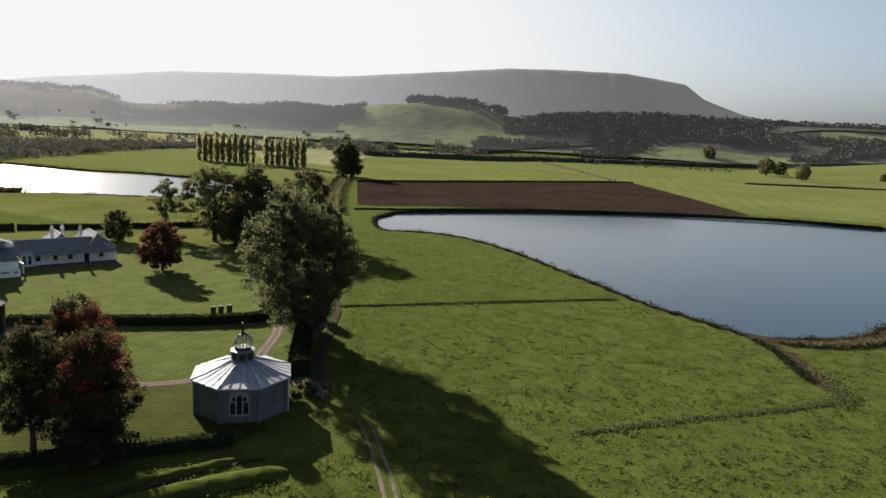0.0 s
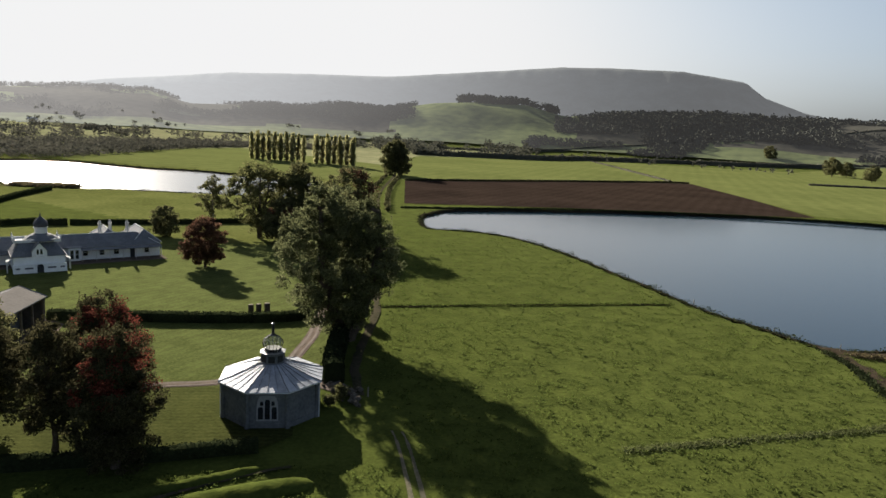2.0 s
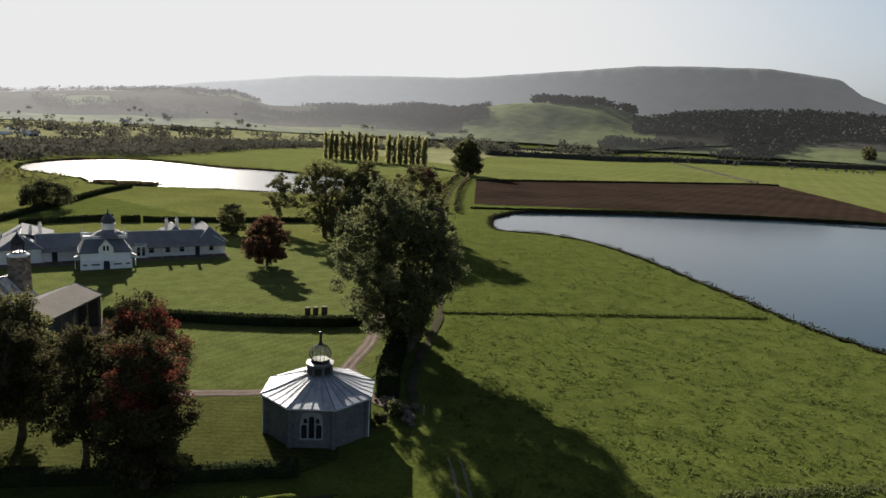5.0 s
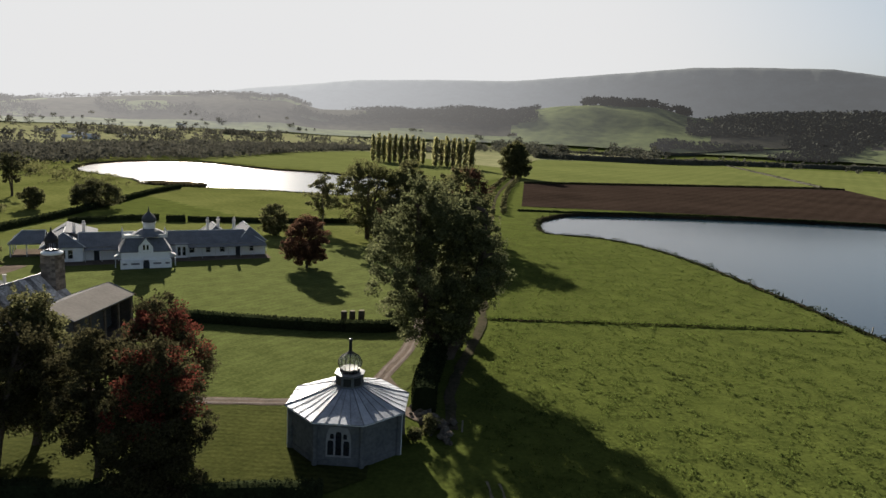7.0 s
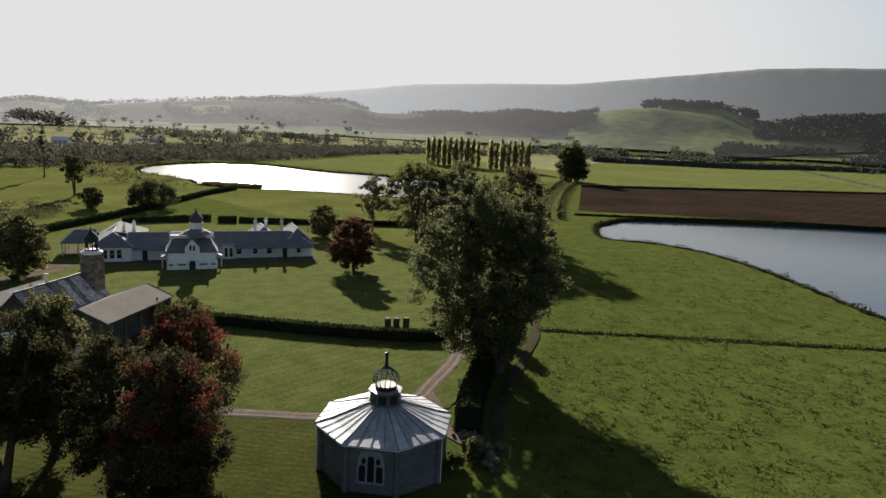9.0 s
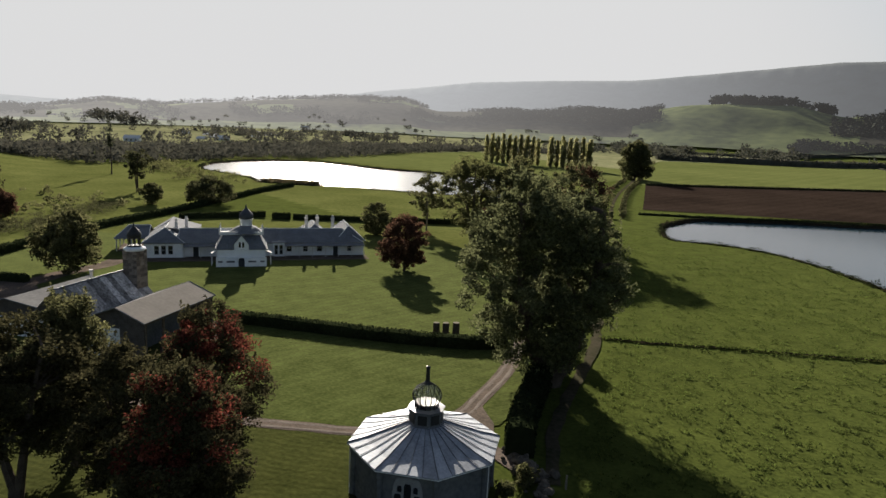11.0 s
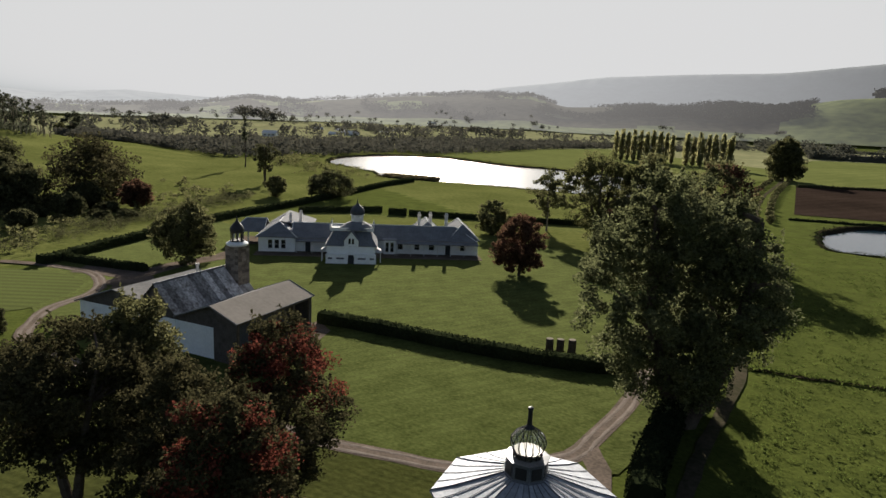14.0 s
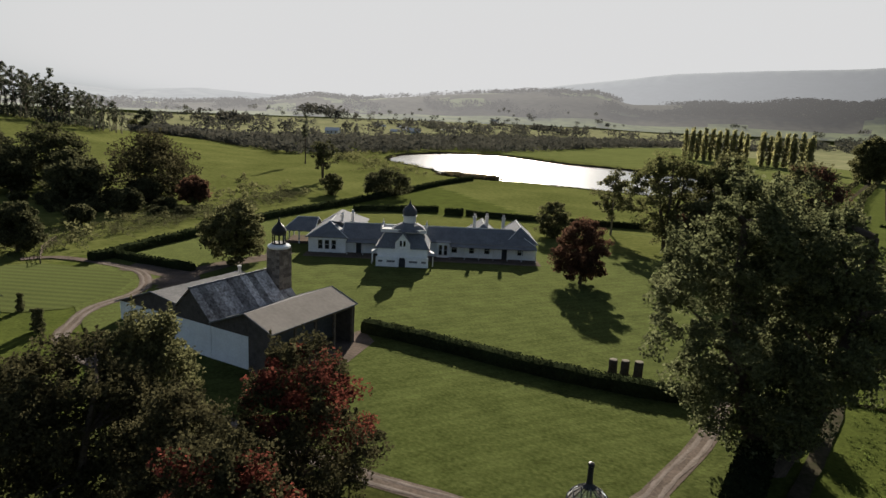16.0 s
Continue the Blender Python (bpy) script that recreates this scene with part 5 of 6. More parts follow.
# ---- barn with its tower ----
def build_barn():
    b = thing("barn", Matrix.Translation((-52.2, 4.4, 0)) @ Matrix.Rotation(radians(12.7), 4, "Z"), "rendered barn with three iron roofs and an open cart shed", "barn")
    W = M["grey_render"]
    # front gable walls
    for x0, x1, top, upper in ((-3, 3, 3.7, [(3, 4.5), (0, 7.4), (-3, 4.5)]), (3.1, 9.0, 3.7, [(9.0, 6.15), (8.6, 6.2), (3.1, 4.25)]), (-16.4, -3.1, 2.4, [(-3.1, 4.0), (-9.8, 4.7)])):
        y = 2.4 if x0 < -10 else 0.0
        for y0 in (y, y + 13.0):
            bm = bmesh.new()
            prism(bm, [(x0, -0.3), (x1, -0.3), (x1, top), (x0, top)], y0, y0 + 0.3)
            part("gable_wall", bm, M["white"] if y0 < 5 else W, b)
            bm = bmesh.new()
            prism(bm, [(x0, top), (x1, top), *upper], y0 + 0.05, y0 + 0.25)
            part("gable_end", bm, M["dark_timber"], b, "dark boarded gable")
    for x0, x1, y0, y1, z in ((-16.4, -16.1, 2.7, 15.4, 2.4), (8.8, 9.0, 0.3, 13.0, 6.0)):
        bm = bmesh.new()
        box(bm, x0, x1, y0, y1, -0.2, z)
        part("side_wall", bm, W, b)
    # weathered middle roof of single sheets
    for i in range(13):
        for sx in (-1, 1):
            bm = bmesh.new()
            lift = 0.02 * ((i * 7) % 3)
            slab(bm, [(0, -0.3 + i * 1.04, 7.5 + lift), (0, -0.3 + i * 1.04 + 1.03, 7.5 + lift), (sx * 3.3, -0.3 + i * 1.04 + 1.03, 4.3 + lift), (sx * 3.3, -0.3 + i * 1.04, 4.3 + lift)], 0.05)
            part("roof_sheet", bm, M["rust_roof"], b)
    bm = bmesh.new()
    tube(bm, [(0, -0.35, 7.53), (0, 13.2, 7.53)], 0.13, 6)
    part("ridge_cap", bm, M["lead"], b)
    for x0, x1, y0, y1, z0, z1, m in ((3.3, 8.6, -0.5, 13.7, 4.3, 6.35, "grey_roof"), (12.5, 8.6, -0.5, 13.7, 4.85, 6.35, "tan_roof"), (-16.9, -9.8, 2.0, 16.0, 2.3, 4.85, "grey_roof"), (-3.3, -9.8, 2.0, 16.0, 4.0, 4.85, "grey_roof")):
        bm = bmesh.new()
        slab(bm, [(x0, y0, z0), (x0, y1, z0), (x1, y1, z1), (x1, y0, z1)], 0.1)
        roof = part("roof", bm, M[m], b)
        bm = bmesh.new()
        for y in (y0, y1):
            tube(bm, [(x0, y, z0 + 0.02), (x1, y, z1 + 0.02)], 0.05, 5)
        tube(bm, [(x0, y0, z0), (x0, y1, z0)], 0.05, 5)
        part("roof_edge", bm, M["grey_trim"], roof, "pale roof edge")
    # open cart shed
    for i in range(5):
        y = 0.2 + i * 3.25
        bm = bmesh.new()
        box(bm, 11.9, 12.15, y - 0.13, y + 0.13, -0.2, 4.75)
        part("shed_post", bm, M["timber"], b)
    bm = bmesh.new()
    box(bm, 11.88, 12.17, 0.05, 13.4, 4.45, 4.72)
    part("shed_beam", bm, M["timber"], b)
    for y in (-0.3, 13.3):
        bm = bmesh.new()
        prism(bm, [(9.0, -0.2), (12.2, -0.2), (12.2, 4.75), (9.0, 6.05)], y, y + 0.2)
        part("shed_end", bm, M["dark_timber"], b)
    bm = bmesh.new()
    lathe(bm, [(0.2, 4.5), (0.2, 6.2), (0.28, 6.3), (0.28, 6.5)], 8, 0, -7.0, 13.5)
    part("flue", bm, M["brick"], b)
    return b


build_barn()


def build_tower():
    t = thing("bell_tower", Matrix.Translation((-53.6, 16.6, 0)) @ Matrix.Rotation(radians(12.7), 4, "Z"), "square stone tower with a dark onion cupola on the barn", "tower")
    # courses of stone blocks
    rng = random.Random(3)
    z = 4.0
    bm = bmesh.new()
    box(bm, -0.98, 0.98, -0.98, 0.98, -0.2, 10.3)
    part("shaft", bm, M["stone"], t)
    for row in range(15):
        for side in range(4):
            n = 3
            cuts = [0] + sorted((k + rng.uniform(-0.2, 0.2) + (0.25 if row % 2 else -0.05)) / n for k in range(1, n)) + [1]
            for a, c in zip(cuts, cuts[1:]):
                bm = bmesh.new()
                x0, x1 = -1.06 + a * 2.12 + 0.012, -1.06 + c * 2.12 - 0.012
                box(bm, x0, x1, -1.06 - rng.uniform(0, 0.03), -0.96, 4.3 + row * 0.4, 4.3 + row * 0.4 + 0.385)
                ob = part("stone_block", bm, M["stone"], t)
                ob.matrix_local = Matrix.Rotation(side * math.pi / 2, 4, "Z")
    bm = bmesh.new()
    lathe(bm, [(1.25, 10.28), (1.4, 10.42), (1.43, 10.52), (1.38, 10.62), (1.0, 10.82)], 24)
    part("cornice", bm, M["white"], t, "pale stone cornice")
    bm = bmesh.new()
    lathe(bm, [(0.95, 10.8), (0.95, 11.0), (0.5, 11.0)], 8, math.pi / 8)
    part("cupola_base", bm, M["dark_metal"], t)
    for k in range(8):
        a = k * math.tau / 8
        bm = bmesh.new()
        lathe(bm, [(0.1, 10.95), (0.08, 11.2), (0.08, 11.9), (0.12, 12.0)], 6, 0, 0.75 * math.cos(a), 0.75 * math.sin(a))
        part("cupola_post", bm, M["dark_metal"], t)
    bm = bmesh.new()
    lathe(bm, [(0.7, 11.95), (0.84, 12.0), (0.92, 12.3), (0.86, 12.65), (0.6, 13.05), (0.3, 13.35), (0.13, 13.6), (0.1, 13.8), (0.05, 14.0), (0, 14.3)], 16)
    part("onion_cupola", bm, M["dark_metal"], t, "dark onion cupola", True)


build_tower()


# ---- by the drive loop ----
def build_shed():
    ob = thing("garden_shed", at(-81, -9.5, radians(20)), "small garden shed with a dark pitched roof", "shed")
    walls(ob, -2, 2, -1.6, 1.6, 2.4, M["grey_render"], 0.15)
    for sy in (-1, 1):
        bm = bmesh.new()
        slab(bm, [(-2.3, sy * 2.0, 2.3), (2.3, sy * 2.0, 2.3), (2.3, 0, 3.7), (-2.3, 0, 3.7)], 0.08)
        part("roof", bm, M["grey_roof"], ob)
    for sx in (-1, 1):
        bm = bmesh.new()
        prism(bm, [(-1.6, 2.4), (1.6, 2.4), (0, 3.55)], sx * 1.95 - 0.05, sx * 1.95 + 0.05, "x")
        part("gable", bm, M["dark_timber"], ob)
    bm = bmesh.new()
    box(bm, 1.98, 2.06, -0.5, 0.5, 0, 2.0)
    part("door", bm, M["door"], ob, "dark plank door")


build_shed()
cypress = build_tree("cypress", "narrow dark clipped conifer beside the drive", at(-79.3, -5.2), 2.6, 0.62, 0.0, "cone", 60, 40, 0.13, 0.28, "leaf_hill", "bark", 0.06, seed=91, gaps=0.0, group="conifers beside the drive")
for x, y, k in ((-70.2, -6.0, 1.1), (-68.9, -6.0, 1.25)):
    copy_thing(cypress, at(x, y, x, k))


def build_rail_fence():
    ob = thing("rail_fence", pose(0, 0, 0), "weathered timber post and rail fence", "fence")
    pts = [(-121, 12), (-117.3, 9.6), (-113.4, 7.4), (-109.4, 6.0), (-105, 4.6)]
    for x, y in pts:
        bm = bmesh.new()
        box(bm, x - 0.08, x + 0.08, y - 0.08, y + 0.08, -0.2, 1.3)
        part("post", bm, M["timber"], ob)
    for p, q in zip(pts, pts[1:]):
        for z in (0.4, 0.8, 1.2):
            bm = bmesh.new()
            tube(bm, [(*p, z), (*q, z)], 0.05, 5)
            part("rail", bm, M["timber"], ob)


build_rail_fence()


# ---- distance ----
def build_range():
    """The far range: a sheet of slopes from its foot to its crest, and down behind."""
    bearing = np.arange(-100, 60.01, 0.35)
    crest = np.interp(bearing, *zip(*RANGE))
    rows = []
    for k, (r, f) in enumerate(((3350, -0.12), (3600, 0.1), (3800, 0.42), (3980, 0.74), (4130, 0.95), (4200, 1.0), (4500, 0.8))):
        a = np.radians(bearing)
        n = np.array([noise.fractal(Vector((b * 0.8, k * 0.5, 2.0)), 0.8, 2.0, 5) for b in bearing])
        z = crest * f + n * (140 * f * (1 - f) if 0 < k < 5 else 1.5) * (0.3 + crest / 500)
        rr = r + n * 60 * (k < 5)
        rows.append(np.stack([rr * np.sin(a), rr * np.cos(a), z], -1))
    n, v = len(bearing), np.concatenate(rows)
    faces = [(k * n + i, k * n + i + 1, (k + 1) * n + i + 1, (k + 1) * n + i) for k in range(len(rows) - 1) for i in range(n - 1)]
    return tagged(mesh_object("backdrop", v.tolist(), faces, M["mountain"], smooth=True), "long flat-topped mountain range, its blue-grey haze put in as glow", "mountain", kind="structure")


build_range()


def build_hazy_hills():
    """The hills beyond the plain, their haze put in as emission, stronger towards the sun."""
    bearing = np.radians(np.arange(-105, 52, 0.6))
    rows = [np.stack([r * np.sin(bearing), r * np.cos(bearing), land(r * np.sin(bearing), r * np.cos(bearing)) + 4.0], -1) for r in np.arange(1250, 2000, 30)]
    n, v = len(bearing), np.concatenate(rows)
    faces = [(k * n + i, k * n + i + 1, (k + 1) * n + i + 1, (k + 1) * n + i) for k in range(len(rows) - 1) for i in range(n - 1)]
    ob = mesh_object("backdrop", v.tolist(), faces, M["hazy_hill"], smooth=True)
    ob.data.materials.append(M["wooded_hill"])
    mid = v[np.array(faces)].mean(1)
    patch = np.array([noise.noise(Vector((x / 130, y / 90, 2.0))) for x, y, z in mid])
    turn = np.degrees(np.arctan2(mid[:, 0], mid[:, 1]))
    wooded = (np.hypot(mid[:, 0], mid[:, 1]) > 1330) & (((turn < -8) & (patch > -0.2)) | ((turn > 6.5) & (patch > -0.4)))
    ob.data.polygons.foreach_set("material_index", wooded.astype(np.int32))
    return tagged(ob, "green and wooded hills beyond the plain, haze added as glow", "hill", kind="structure")


build_hazy_hills()


def wood(name, places, heights, material, label, per=14, seed=1, leaf=0.2, slim=0.42):
    """Far woodland: each tree a ragged heap of leaf masses on its spot."""
    rng = np.random.default_rng(seed)
    n = len(places)
    base = np.c_[places, land(places[:, 0], places[:, 1]) + 3.0 * (np.hypot(*places.T) > 1250)]
    h = np.asarray(heights)[:, None]
    q = ball(rng, n * per).reshape(n, per, 3)
    w = slim * rng.uniform(0.7, 1.3, (n, 1))
    p = base[:, None] + np.stack([q[..., 0] * h * w, q[..., 1] * h * w, h * (0.52 + 0.46 * q[..., 2])], -1)
    size = np.repeat(h * leaf * 1.6, per, 1).reshape(-1)
    me = leaf_mesh(name, p.reshape(-1, 3), 1.0, M[material], rng, 0.2)
    co = np.empty(len(me.vertices) * 3)
    me.vertices.foreach_get("co", co)
    co = co.reshape(-1, 4, 3)
    mid = p.reshape(-1, 1, 3)
    me.vertices.foreach_set("co", (mid + (co - mid) * size[:, None, None]).reshape(-1))
    me.update()
    return tagged(new(name, me), label, "woodland", kind="stuff")


def polar(rng, n, az0, az1, r0, r1, keep=0.0, scale=120.0, shift=0.0):
    """Spots in a sector, thinned to clumps by noise."""
    az, r = np.radians(rng.uniform(az0, az1, n)), rng.uniform(r0, r1, n)
    p = np.stack([r * np.sin(az), r * np.cos(az)], -1)
    v = np.array([noise.noise(Vector((x / scale + shift, y / scale, 0.5))) for x, y in p])
    return p[v > keep]


rng = np.random.default_rng(77)
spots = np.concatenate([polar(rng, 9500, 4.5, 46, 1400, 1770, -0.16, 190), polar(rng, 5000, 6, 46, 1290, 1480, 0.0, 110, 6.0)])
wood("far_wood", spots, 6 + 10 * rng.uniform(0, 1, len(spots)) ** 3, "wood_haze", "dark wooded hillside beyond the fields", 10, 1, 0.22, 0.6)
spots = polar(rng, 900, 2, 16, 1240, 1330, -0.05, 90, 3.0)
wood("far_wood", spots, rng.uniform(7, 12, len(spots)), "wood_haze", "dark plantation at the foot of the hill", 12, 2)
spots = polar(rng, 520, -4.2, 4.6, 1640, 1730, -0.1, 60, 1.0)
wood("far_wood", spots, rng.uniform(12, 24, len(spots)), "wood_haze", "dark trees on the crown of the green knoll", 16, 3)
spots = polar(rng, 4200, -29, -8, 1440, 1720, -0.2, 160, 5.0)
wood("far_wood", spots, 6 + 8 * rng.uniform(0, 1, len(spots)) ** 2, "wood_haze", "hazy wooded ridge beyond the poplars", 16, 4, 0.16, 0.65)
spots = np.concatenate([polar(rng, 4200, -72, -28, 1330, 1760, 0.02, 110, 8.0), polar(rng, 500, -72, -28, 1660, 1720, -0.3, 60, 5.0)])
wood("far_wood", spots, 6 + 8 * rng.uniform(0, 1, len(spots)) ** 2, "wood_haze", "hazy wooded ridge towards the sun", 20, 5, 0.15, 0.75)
spots = polar(rng, 900, -70, -4, 900, 1400, 0.12, 70, 2.0)
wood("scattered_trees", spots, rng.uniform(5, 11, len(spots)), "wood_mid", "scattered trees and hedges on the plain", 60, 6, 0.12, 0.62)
# belt of scrub beyond the small lake
front = smooth_line([(-530, 196), (-430, 196), (-355, 188), (-300, 196), (-300, 243), (-304, 300), (-285, 350), (-292, 450), (-314, 596), (-300, 720), (-200, 790)], 5)
back = smooth_line([(-600, 232), (-510, 236), (-450, 250), (-470, 330), (-455, 421), (-470, 520), (-470, 648), (-400, 780), (-220, 850)], 5)
front, back = (q[np.linspace(0, len(q) - 1, 240).astype(int)] for q in (front, back))
k, u = rng.integers(0, 240, 5600), rng.uniform(0, 1, (5600, 1))
spots = front[k] * (1 - u) + back[k] * u + rng.normal(0, 3, (5600, 2))
spots = spots[signed(LAKE_WEST, spots[:, 0], spots[:, 1]) > 5]
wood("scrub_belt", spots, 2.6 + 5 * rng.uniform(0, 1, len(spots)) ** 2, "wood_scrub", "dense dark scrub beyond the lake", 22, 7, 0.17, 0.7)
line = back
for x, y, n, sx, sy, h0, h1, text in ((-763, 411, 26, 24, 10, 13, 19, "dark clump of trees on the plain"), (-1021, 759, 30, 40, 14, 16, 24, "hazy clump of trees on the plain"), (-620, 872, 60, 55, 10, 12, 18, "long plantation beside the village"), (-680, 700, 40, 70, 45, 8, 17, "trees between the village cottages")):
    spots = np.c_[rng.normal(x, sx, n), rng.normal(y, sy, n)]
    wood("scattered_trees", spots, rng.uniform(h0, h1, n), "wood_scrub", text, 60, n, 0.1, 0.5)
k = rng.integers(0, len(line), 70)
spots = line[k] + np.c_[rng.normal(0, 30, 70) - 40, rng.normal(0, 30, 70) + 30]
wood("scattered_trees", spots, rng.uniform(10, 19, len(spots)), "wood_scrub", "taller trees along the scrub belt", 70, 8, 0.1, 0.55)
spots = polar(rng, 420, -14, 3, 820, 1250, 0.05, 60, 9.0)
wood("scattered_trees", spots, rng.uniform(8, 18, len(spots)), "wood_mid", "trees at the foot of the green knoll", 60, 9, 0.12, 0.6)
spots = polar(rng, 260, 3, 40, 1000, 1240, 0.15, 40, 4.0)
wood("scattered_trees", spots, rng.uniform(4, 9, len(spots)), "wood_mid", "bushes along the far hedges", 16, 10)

gum = build_tree("tall_gum_tree", "tall gum tree with a pale trunk on the hill's crest", at(-376, 90), 29, 4.6, 10, "umbrella", 32, 30, 0.66, 1.1, "leaf_gum", "pale_bark", 0.3, fork=0.8, seed=71, gaps=0.5, lobes=9, group="gum trees on the crest")
gum_spread = build_tree("tall_gum_tree", "spreading gum tree with a pale trunk on the hill's crest", at(-390, 70), 29, 6.2, 11, "umbrella", 32, 30, 0.66, 1.15, "leaf_gum", "pale_bark", 0.34, stems=2, seed=73, gaps=0.5, lobes=9, group="gum trees on the crest")
grove = random.Random(31)
for i in range(105):
    b, d = radians(-68.4 - 11.6 * grove.random()), grove.uniform(398, 455)
    big = min(1.0, 0.56 + 0.05 * (-69 - math.degrees(b)))
    copy_thing(gum if i % 3 else gum_spread, at(14.8 + d * math.sin(b), -28.5 + d * math.cos(b), i, big * grove.uniform(0.7, 1.1)))
rng = np.random.default_rng(41)
b, d = np.radians(rng.uniform(-80, -69.5, 260)), rng.uniform(402, 470, 260)
wood("grove_scrub", np.c_[14.8 + d * np.sin(b), -28.5 + d * np.cos(b)], rng.uniform(2, 7, 260), "leaf_gum", "dark undergrowth between the gum trees", 36, 43, 0.12, 0.5)
lone = build_tree("field_gum", "round-topped tree beyond the hill", at(-532, 206), 20, 9, 5, "umbrella", 70, 50, 0.8, 1.8, "leaf_gum", "bark", 0.4, seed=74, gaps=0.4)
build_tree("bushy_tree", "round dark bush tree beyond the hill", at(-556, 207), 10, 6.5, 0.6, "round", 60, 40, 0.8, 1.6, "leaf_dark", "bark", 0.3, seed=75, gaps=0.1)
clump = build_tree("field_tree", "dark round tree in the far fields", at(497, 960), 30, 17, 2, "round", 70, 40, 1.8, 4.0, "leaf_dark", "bark", 0.8, seed=72, gaps=0.1, group="trees in the far fields")
for x, y, s in ((520, 966, 0.8), (482, 820, 0.75), (491, 1190, 0.9), (640, 900, 0.5), (700, 880, 0.7), (120, 1000, 0.35)):
    copy_thing(clump, at(x, y, x, s))


def cottage(m, roof):
    c = thing("cottage", m, "small far cottage with a pale iron roof", "house", "village cottages")
    bm = bmesh.new()
    box(bm, -6, 6, -4, 4, -0.5, 3)
    wall = part("wall", bm, M["white"], c)
    bm = bmesh.new()
    slab(bm, [(-6.5, -4.6, 2.8), (6.5, -4.6, 2.8), (6.5, 0, 5.4), (-6.5, 0, 5.4)], 0.15)
    slab(bm, [(6.5, 4.6, 2.8), (-6.5, 4.6, 2.8), (-6.5, 0, 5.4), (6.5, 0, 5.4)], 0.15)
    part("roof", bm, M[roof], c)
    for cx in (-3.5, 0, 3.5):
        bm = bmesh.new()
        box(bm, cx - 0.7, cx + 0.7, -4.06, -3.95, 1.0, 2.3)
        part("window", bm, M["dark_window"], c)
    return c


first = cottage(at(-541, 404, 0.6, 1.2), "white_paint")
spots = [(-570, 520), (-546, 527), (-590, 560), (-600, 640), (-614, 684), (-625, 700), (-646, 760), (-660, 800), (-684, 850), (-652, 608), (-698, 610), (-700, 760), (-740, 820), (-720, 900), (-773, 942), (-800, 1000)]
for i, (x, y) in enumerate(spots):
    copy_thing(first, at(x, y, 0.3 + 0.9 * math.sin(i * 2.7), 0.75 + 0.4 * abs(math.sin(i))))


# ---- pasture grass ----
def pasture_tufts():
    rng = np.random.default_rng(5)
    n = 95000
    x, y = rng.uniform(-14, 125, n), rng.uniform(-62, 165, n)
    keep = rng.uniform(0, 1, n) < np.clip(1.15 - (y + 62) / 240, 0.25, 1)
    x, y = x[keep], y[keep]
    keep = (signed(LAKE_EAST, x, y) > 1.5) & ((x > np.interp(y, [-60, -18, 0, 8, 45, 120, 170], [31, 21.8, 15.5, 9.8, 4.6, -9, -19])) | ((y < -14.5 + 0.32 * x) & (x < np.interp(y, [-60, -18, 0], [24, 18.5, 13]))))
    clumps = np.array([noise.noise(Vector((a / 1.7, b / 0.9, 0.3))) + 0.25 * noise.noise(Vector((a / 11.0, b / 7, 4.3))) for a, b in zip(x, y)])
    keep &= clumps > -0.26
    x, y = x[keep], y[keep]
    per = 5
    tall = np.repeat(np.clip(0.5 + 0.55 * clumps[keep], 0.3, 0.85), per)
    p = np.repeat(np.c_[x, y, np.full(len(x), 0.0)], per, 0)
    p[:, :2] += rng.normal(0, 0.2, (len(p), 2)) * np.array([1.35, 0.8])
    p[:, 2] = rng.uniform(0.02, 0.24, len(p)) * tall
    me = leaf_mesh("pasture_tufts", p, 0.25 * tall, M["tuft"], rng, -0.6)
    return tagged(new("pasture_tufts", me), "tufts of longer pasture grass", "grass", kind="stuff")


pasture_tufts()


# darker tussocks added as the shadow dots of the pasture
def pasture_tussocks():
    rng = np.random.default_rng(16)
    n = 6000
    x, y = rng.uniform(4, 120, n), rng.uniform(-60, 150, n)
    lump = np.array([noise.noise(Vector((a / 9, b / 5, 7.3))) for a, b in zip(x, y)])
    keep = (signed(LAKE_EAST, x, y) > 2) & (x > np.interp(y, [-60, -18, 0, 8, 45, 120, 170], [31, 22.5, 17, 11, 5.5, -8, -18])) & (lump > rng.uniform(-0.5, 0.4, n))
    p = np.repeat(np.c_[x, y, np.zeros(n)][keep], 7, 0)
    p += np.c_[rng.normal(0, 0.17, (len(p), 2)) * np.array([1.4, 0.8]), rng.uniform(0.03, 0.2, len(p))]
    return tagged(new("pasture_tussocks", leaf_mesh("pasture_tussocks", p, 0.2, M["shadow_dot"], rng, -0.4)), "scattered darker tussocks for the short shadows in the pasture", "grass", kind="stuff")


pasture_tussocks()


def shore_growth(ring, name, n, label, size, seed, test):
    rng = np.random.default_rng(seed)
    out = shore(ring)
    k = rng.integers(0, len(ring), n)
    keep = np.array([test(*ring[i]) for i in k])
    k = k[keep]
    t = rng.uniform(0, 1, (len(k), 1))
    mid = ring[k] * (1 - t) + np.roll(ring, -1, 0)[k] * t
    lump = np.array([0.5 + noise.noise(Vector((a / 4, b / 4, 1))) for a, b in mid])
    h = rng.uniform(0.05, 1, len(k)) * np.clip(lump, 0.2, 1.3) ** 1.5 * 1.25
    p = np.c_[mid + out[k] * rng.normal(0.7, 0.7, (len(k), 1)), h - 0.15]
    return tagged(new(name, leaf_mesh(name, p, size, M["hedge"], rng)), label, "rushes", kind="stuff")


shore_growth(LAKE_EAST, "shore_rushes", 30000, "dark rushes and scrub along the lake bank", 0.26, 21, lambda x, y: x < 130 and y < 175)
shore_growth(LAKE_EAST, "shore_rushes", 5000, "dark rushes along the far lake bank", 0.45, 22, lambda x, y: y > 175)
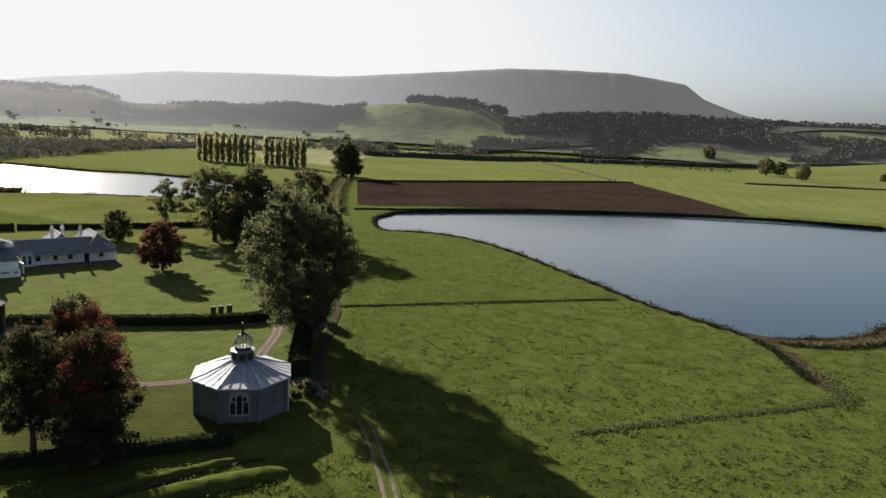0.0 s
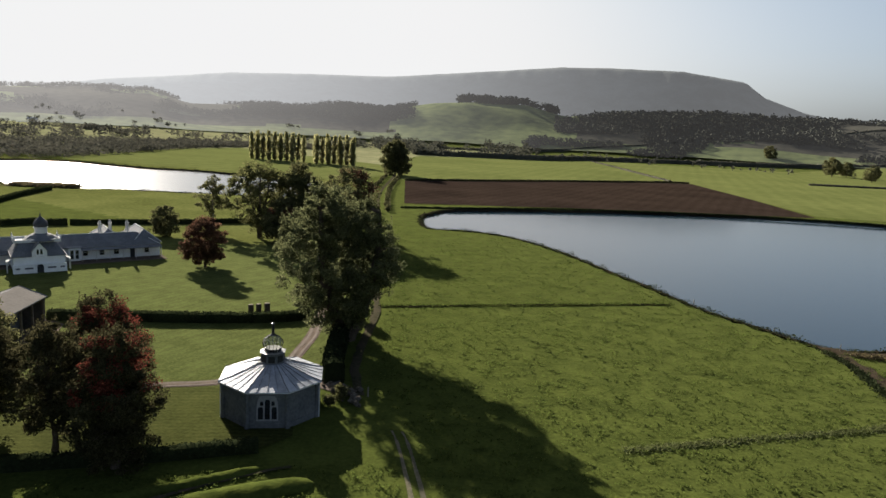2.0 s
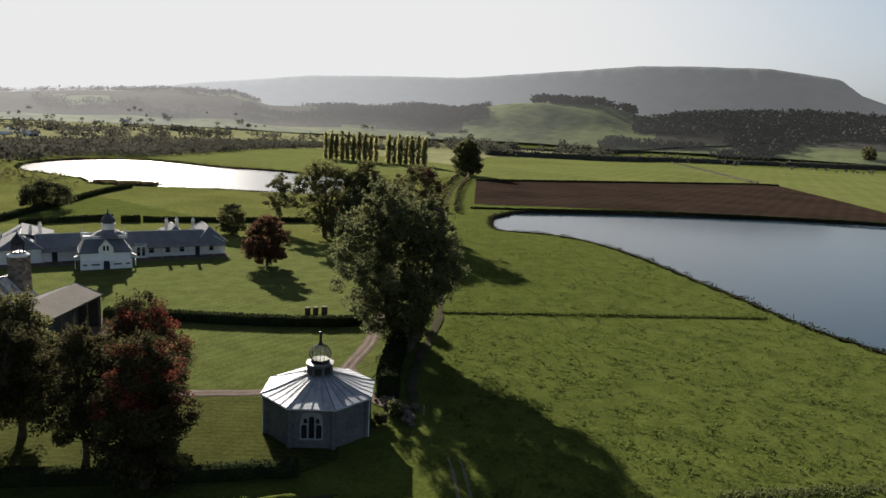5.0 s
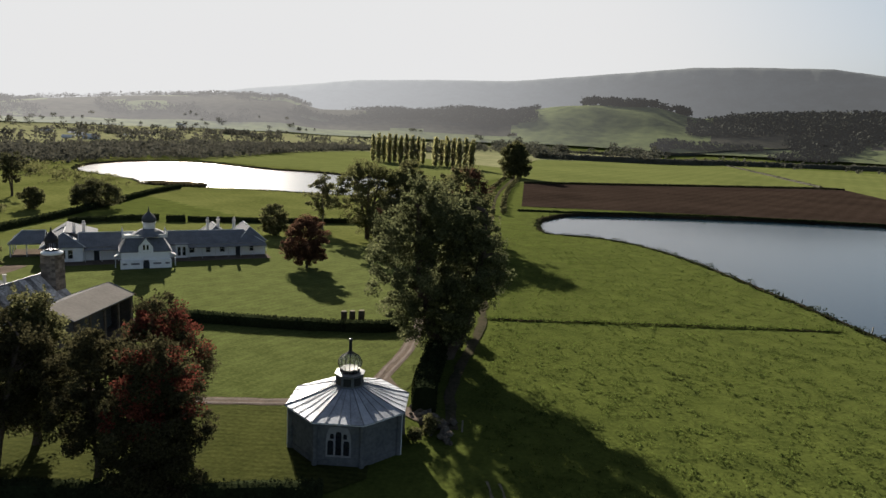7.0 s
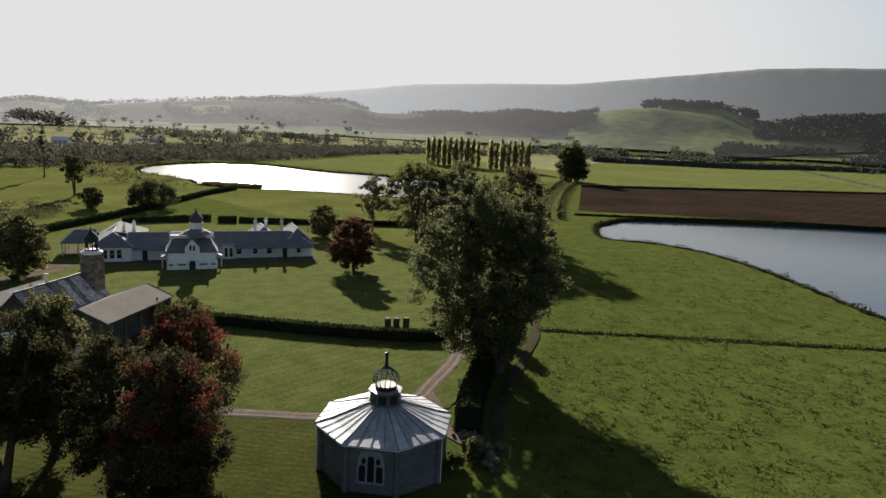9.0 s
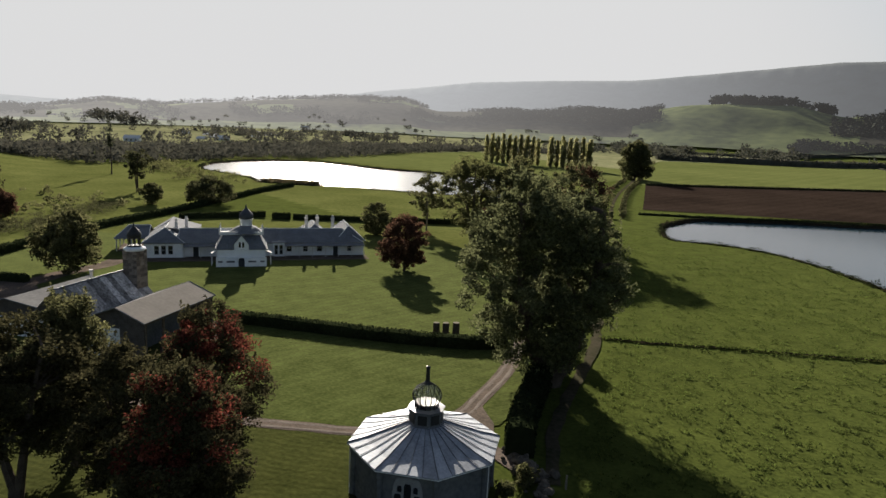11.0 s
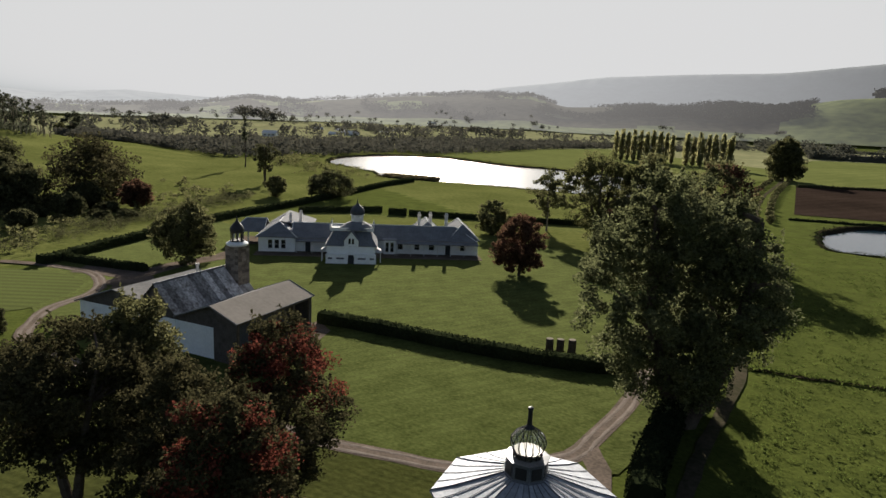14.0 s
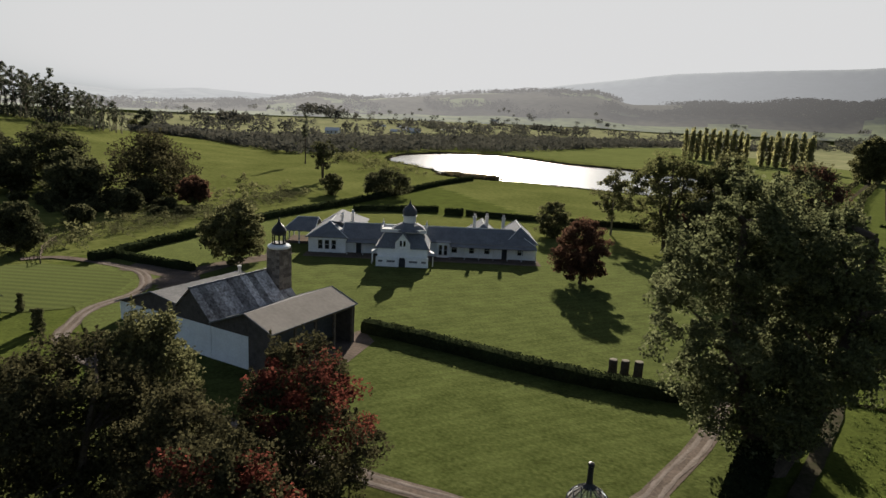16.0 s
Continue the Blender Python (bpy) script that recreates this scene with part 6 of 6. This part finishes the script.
shore_growth(LAKE_WEST, "shore_rushes", 6000, "dark rushes along the small lake", 0.45, 23, lambda x, y: True)


def tuft_line(name, pts, n, spread, size, material, label, seed, tall=0.2):
    """Loose tufts strewn along a line."""
    rng = np.random.default_rng(seed)
    line = smooth_line(pts, 0.5)
    q = line[rng.integers(0, len(line), n)] + rng.normal(0, spread, (n, 2))
    return tagged(new(name, leaf_mesh(name, np.c_[q, rng.uniform(0.02, tall, n)], size, M[material], rng, -0.3)), label, "grass", kind="stuff")


tuft_line("trodden_grass", [(80.6, 15), (75.3, 12.4), (69.4, 9.7), (54, 3.8), (40.3, -1.5)], 3600, 0.42, 0.22, "worn_grass", "faint pale trodden cattle path across the pasture", 61, 0.12)
tuft_line("trodden_grass", [(83.5, 27), (83, 21), (81.8, 16), (79, 13.5)], 1200, 0.9, 0.26, "worn_grass", "pale rank grass at the end of the inlet", 62, 0.2)
tuft_line("shore_rushes", [(80.0, 42), (80.8, 36), (80.3, 29), (79.6, 22)], 1500, 0.45, 0.3, "hedge", "dark rough growth beside the muddy inlet", 63, 0.5)
tuft_line("shore_rushes", [(84.5, 41.5), (90, 40.8), (99, 42.8), (109, 48), (120, 56)], 2600, 0.5, 0.32, "reed", "brown rough growth on the muddy shore", 64, 0.6)
tuft_line("shore_rushes", [(3.4, 47.9), (16.4, 52.5), (36.5, 59.8), (60.8, 67.7)], 2200, 0.35, 0.26, "tuft", "longer grass along the drain", 65, 0.35)


def reed_bed():
    rng = np.random.default_rng(9)
    n = 5000
    t, s = rng.uniform(0, 1, n), rng.normal(0, 1, n)
    p = np.stack([-186 + 24 * t + s * 0.8, 192 + 5 * t + s * 2.4, rng.uniform(-0.6, 1.3, n)], -1)
    return tagged(new("reed_bed", leaf_mesh("reed_bed", p, 0.7, M["reed"], rng)), "brown reed bed at the lake's edge", "reeds", kind="stuff")


reed_bed()


# ---- bank beside the pavilion ----
def grass_bank(pts, width, high, label, seed):
    """A long low mound of rough grass with a rounded end."""
    line = smooth_line(pts, 0.6)
    way = np.gradient(line, axis=0)
    side = np.stack([-way[:, 1], way[:, 0]], -1) / np.linalg.norm(way, axis=1)[:, None]
    u = np.linspace(0, 1, len(line))
    taper = np.sqrt(np.clip(1 - ((u - 0.5) / 0.5) ** 8, 0, 1))
    rows = []
    for q in np.linspace(-1, 1, 9):
        p = line + side * (q * width / 2 * taper)[:, None]
        bump = np.array([noise.noise(Vector((a, b, seed))) for a, b in p])
        rows.append(np.c_[p, high * taper * (1 - q * q) ** 0.6 * (1 + 0.3 * bump) - 0.04])
    n = len(line)
    faces = [(a * n + i, (a + 1) * n + i, (a + 1) * n + i + 1, a * n + i + 1) for a in range(8) for i in range(n - 1)]
    return tagged(mesh_object("grass_bank", np.concatenate(rows).tolist(), faces, M["pasture"], smooth=True), label, "bank", kind="structure")


grass_bank([(-12, -29.6), (-6, -25.2), (0, -20.4), (9.6, -14.6)], 3.0, 0.75, "low rounded bank of rough grass below the path", 3)
grass_bank([(-13, -24.6), (-7.5, -21.6), (-1.6, -17.4), (4.4, -12.9)], 1.5, 0.5, "narrow bank of rough grass above the path", 5)


def stone_bank():
    """A tumbled bank of field stones between hedge and track."""
    rng = random.Random(8)
    ob = thing("stone_bank", pose(6.5, 6.5, 0), "tumbled bank of weathered field stones beside the pavilion", "stones")
    shapes = []
    for k in range(6):
        bm = bmesh.new()
        bmesh.ops.create_icosphere(bm, subdivisions=1, radius=0.5)
        for v in bm.verts:
            v.co *= 0.75 + 0.5 * noise.noise(v.co * 1.7 + Vector((k * 3.7, 0, 0)))
            v.co.z *= 0.7
        me = bpy.data.meshes.new("stone")
        bm.to_mesh(me)
        bm.free()
        me.materials.append(M["rubble"])
        shapes.append(me)
    for i in range(90):
        t = rng.random()
        x, y = -2.2 + 5.2 * t + rng.gauss(0, 0.75), 3.0 - 6.4 * t + rng.gauss(0, 0.7)
        st = new("stone", rng.choice(shapes))
        st.parent = ob
        st.matrix_local = pose(x, y, 0.02 + 0.45 * max(0, 1 - abs(rng.gauss(0, 0.8))), rng.uniform(-25, 25), rng.uniform(-25, 25), rng.uniform(0, 360)) @ Matrix.Scale(rng.uniform(0.5, 1.5), 4)


stone_bank()
build_tree("bush", "dark rounded bush beside the pavilion wall", at(7.0, 4.6), 2.0, 1.1, 0.2, "round", 26, 60, 0.18, 0.5, "leaf_dark", "bark", 0.08, seed=81, category="bush", gaps=0.05)
build_tree("bush", "dark bush against the stones", at(6.2, 2.2), 1.5, 0.9, 0.15, "round", 20, 60, 0.18, 0.45, "leaf_dark", "bark", 0.08, seed=82, category="bush", gaps=0.05)


def fence_post(m):
    ob = thing("fence_post", m, "weathered pale timber fence post", "post", "fence posts along the track")
    bm = bmesh.new()
    lathe(bm, [(0.09, -0.2), (0.085, 0.6), (0.08, 1.2), (0.05, 1.26)], 8)
    part("post", bm, M["cut_wood"], ob)
    return ob


post = fence_post(at(10.0, 6.0))
for i in range(9):
    k = 18 + 4 * i
    x, y = LAKE_EAST[k] + shore(LAKE_EAST)[k] * 0.5
    copy_thing(post, at(x, y, i, 0.7 + 0.2 * (i % 3)))

# bracken and rough growth above the garden hedge
rng = np.random.default_rng(15)
line = smooth_line([(-112, 2), (-120, 18), (-128, 36), (-136, 56), (-146, 76), (-156, 92)], 2)
k = rng.integers(0, len(line), 620)
spots = line[k] + np.c_[rng.normal(-6, 4.0, 620), rng.normal(2, 3.5, 620)]
wood("bracken", spots, rng.uniform(0.6, 1.6, len(spots)), "leaf_hill", "rough bracken and scrub above the hedge", 50, 11, 0.1, 0.9)
k = rng.integers(0, len(line), 90)
spots = line[k] + np.c_[rng.normal(-24, 12.0, 90), rng.normal(2, 9, 90)]
wood("bracken", spots, rng.uniform(0.8, 3.0, len(spots)), "leaf_dark", "scattered dark scrub on the hillside", 40, 12, 0.16, 0.6)
line = smooth_line([(-190, 178), (-205, 192), (-235, 203), (-268, 216), (-300, 250)], 3)
k = rng.integers(0, len(line), 260)
spots = line[k] + np.c_[rng.normal(-6, 8, 260), rng.normal(-8, 7, 260)]
wood("bracken", spots, rng.uniform(0.8, 2.6, len(spots)), "leaf_olive", "rough scrub along the small lake", 24, 13, 0.18, 0.6)
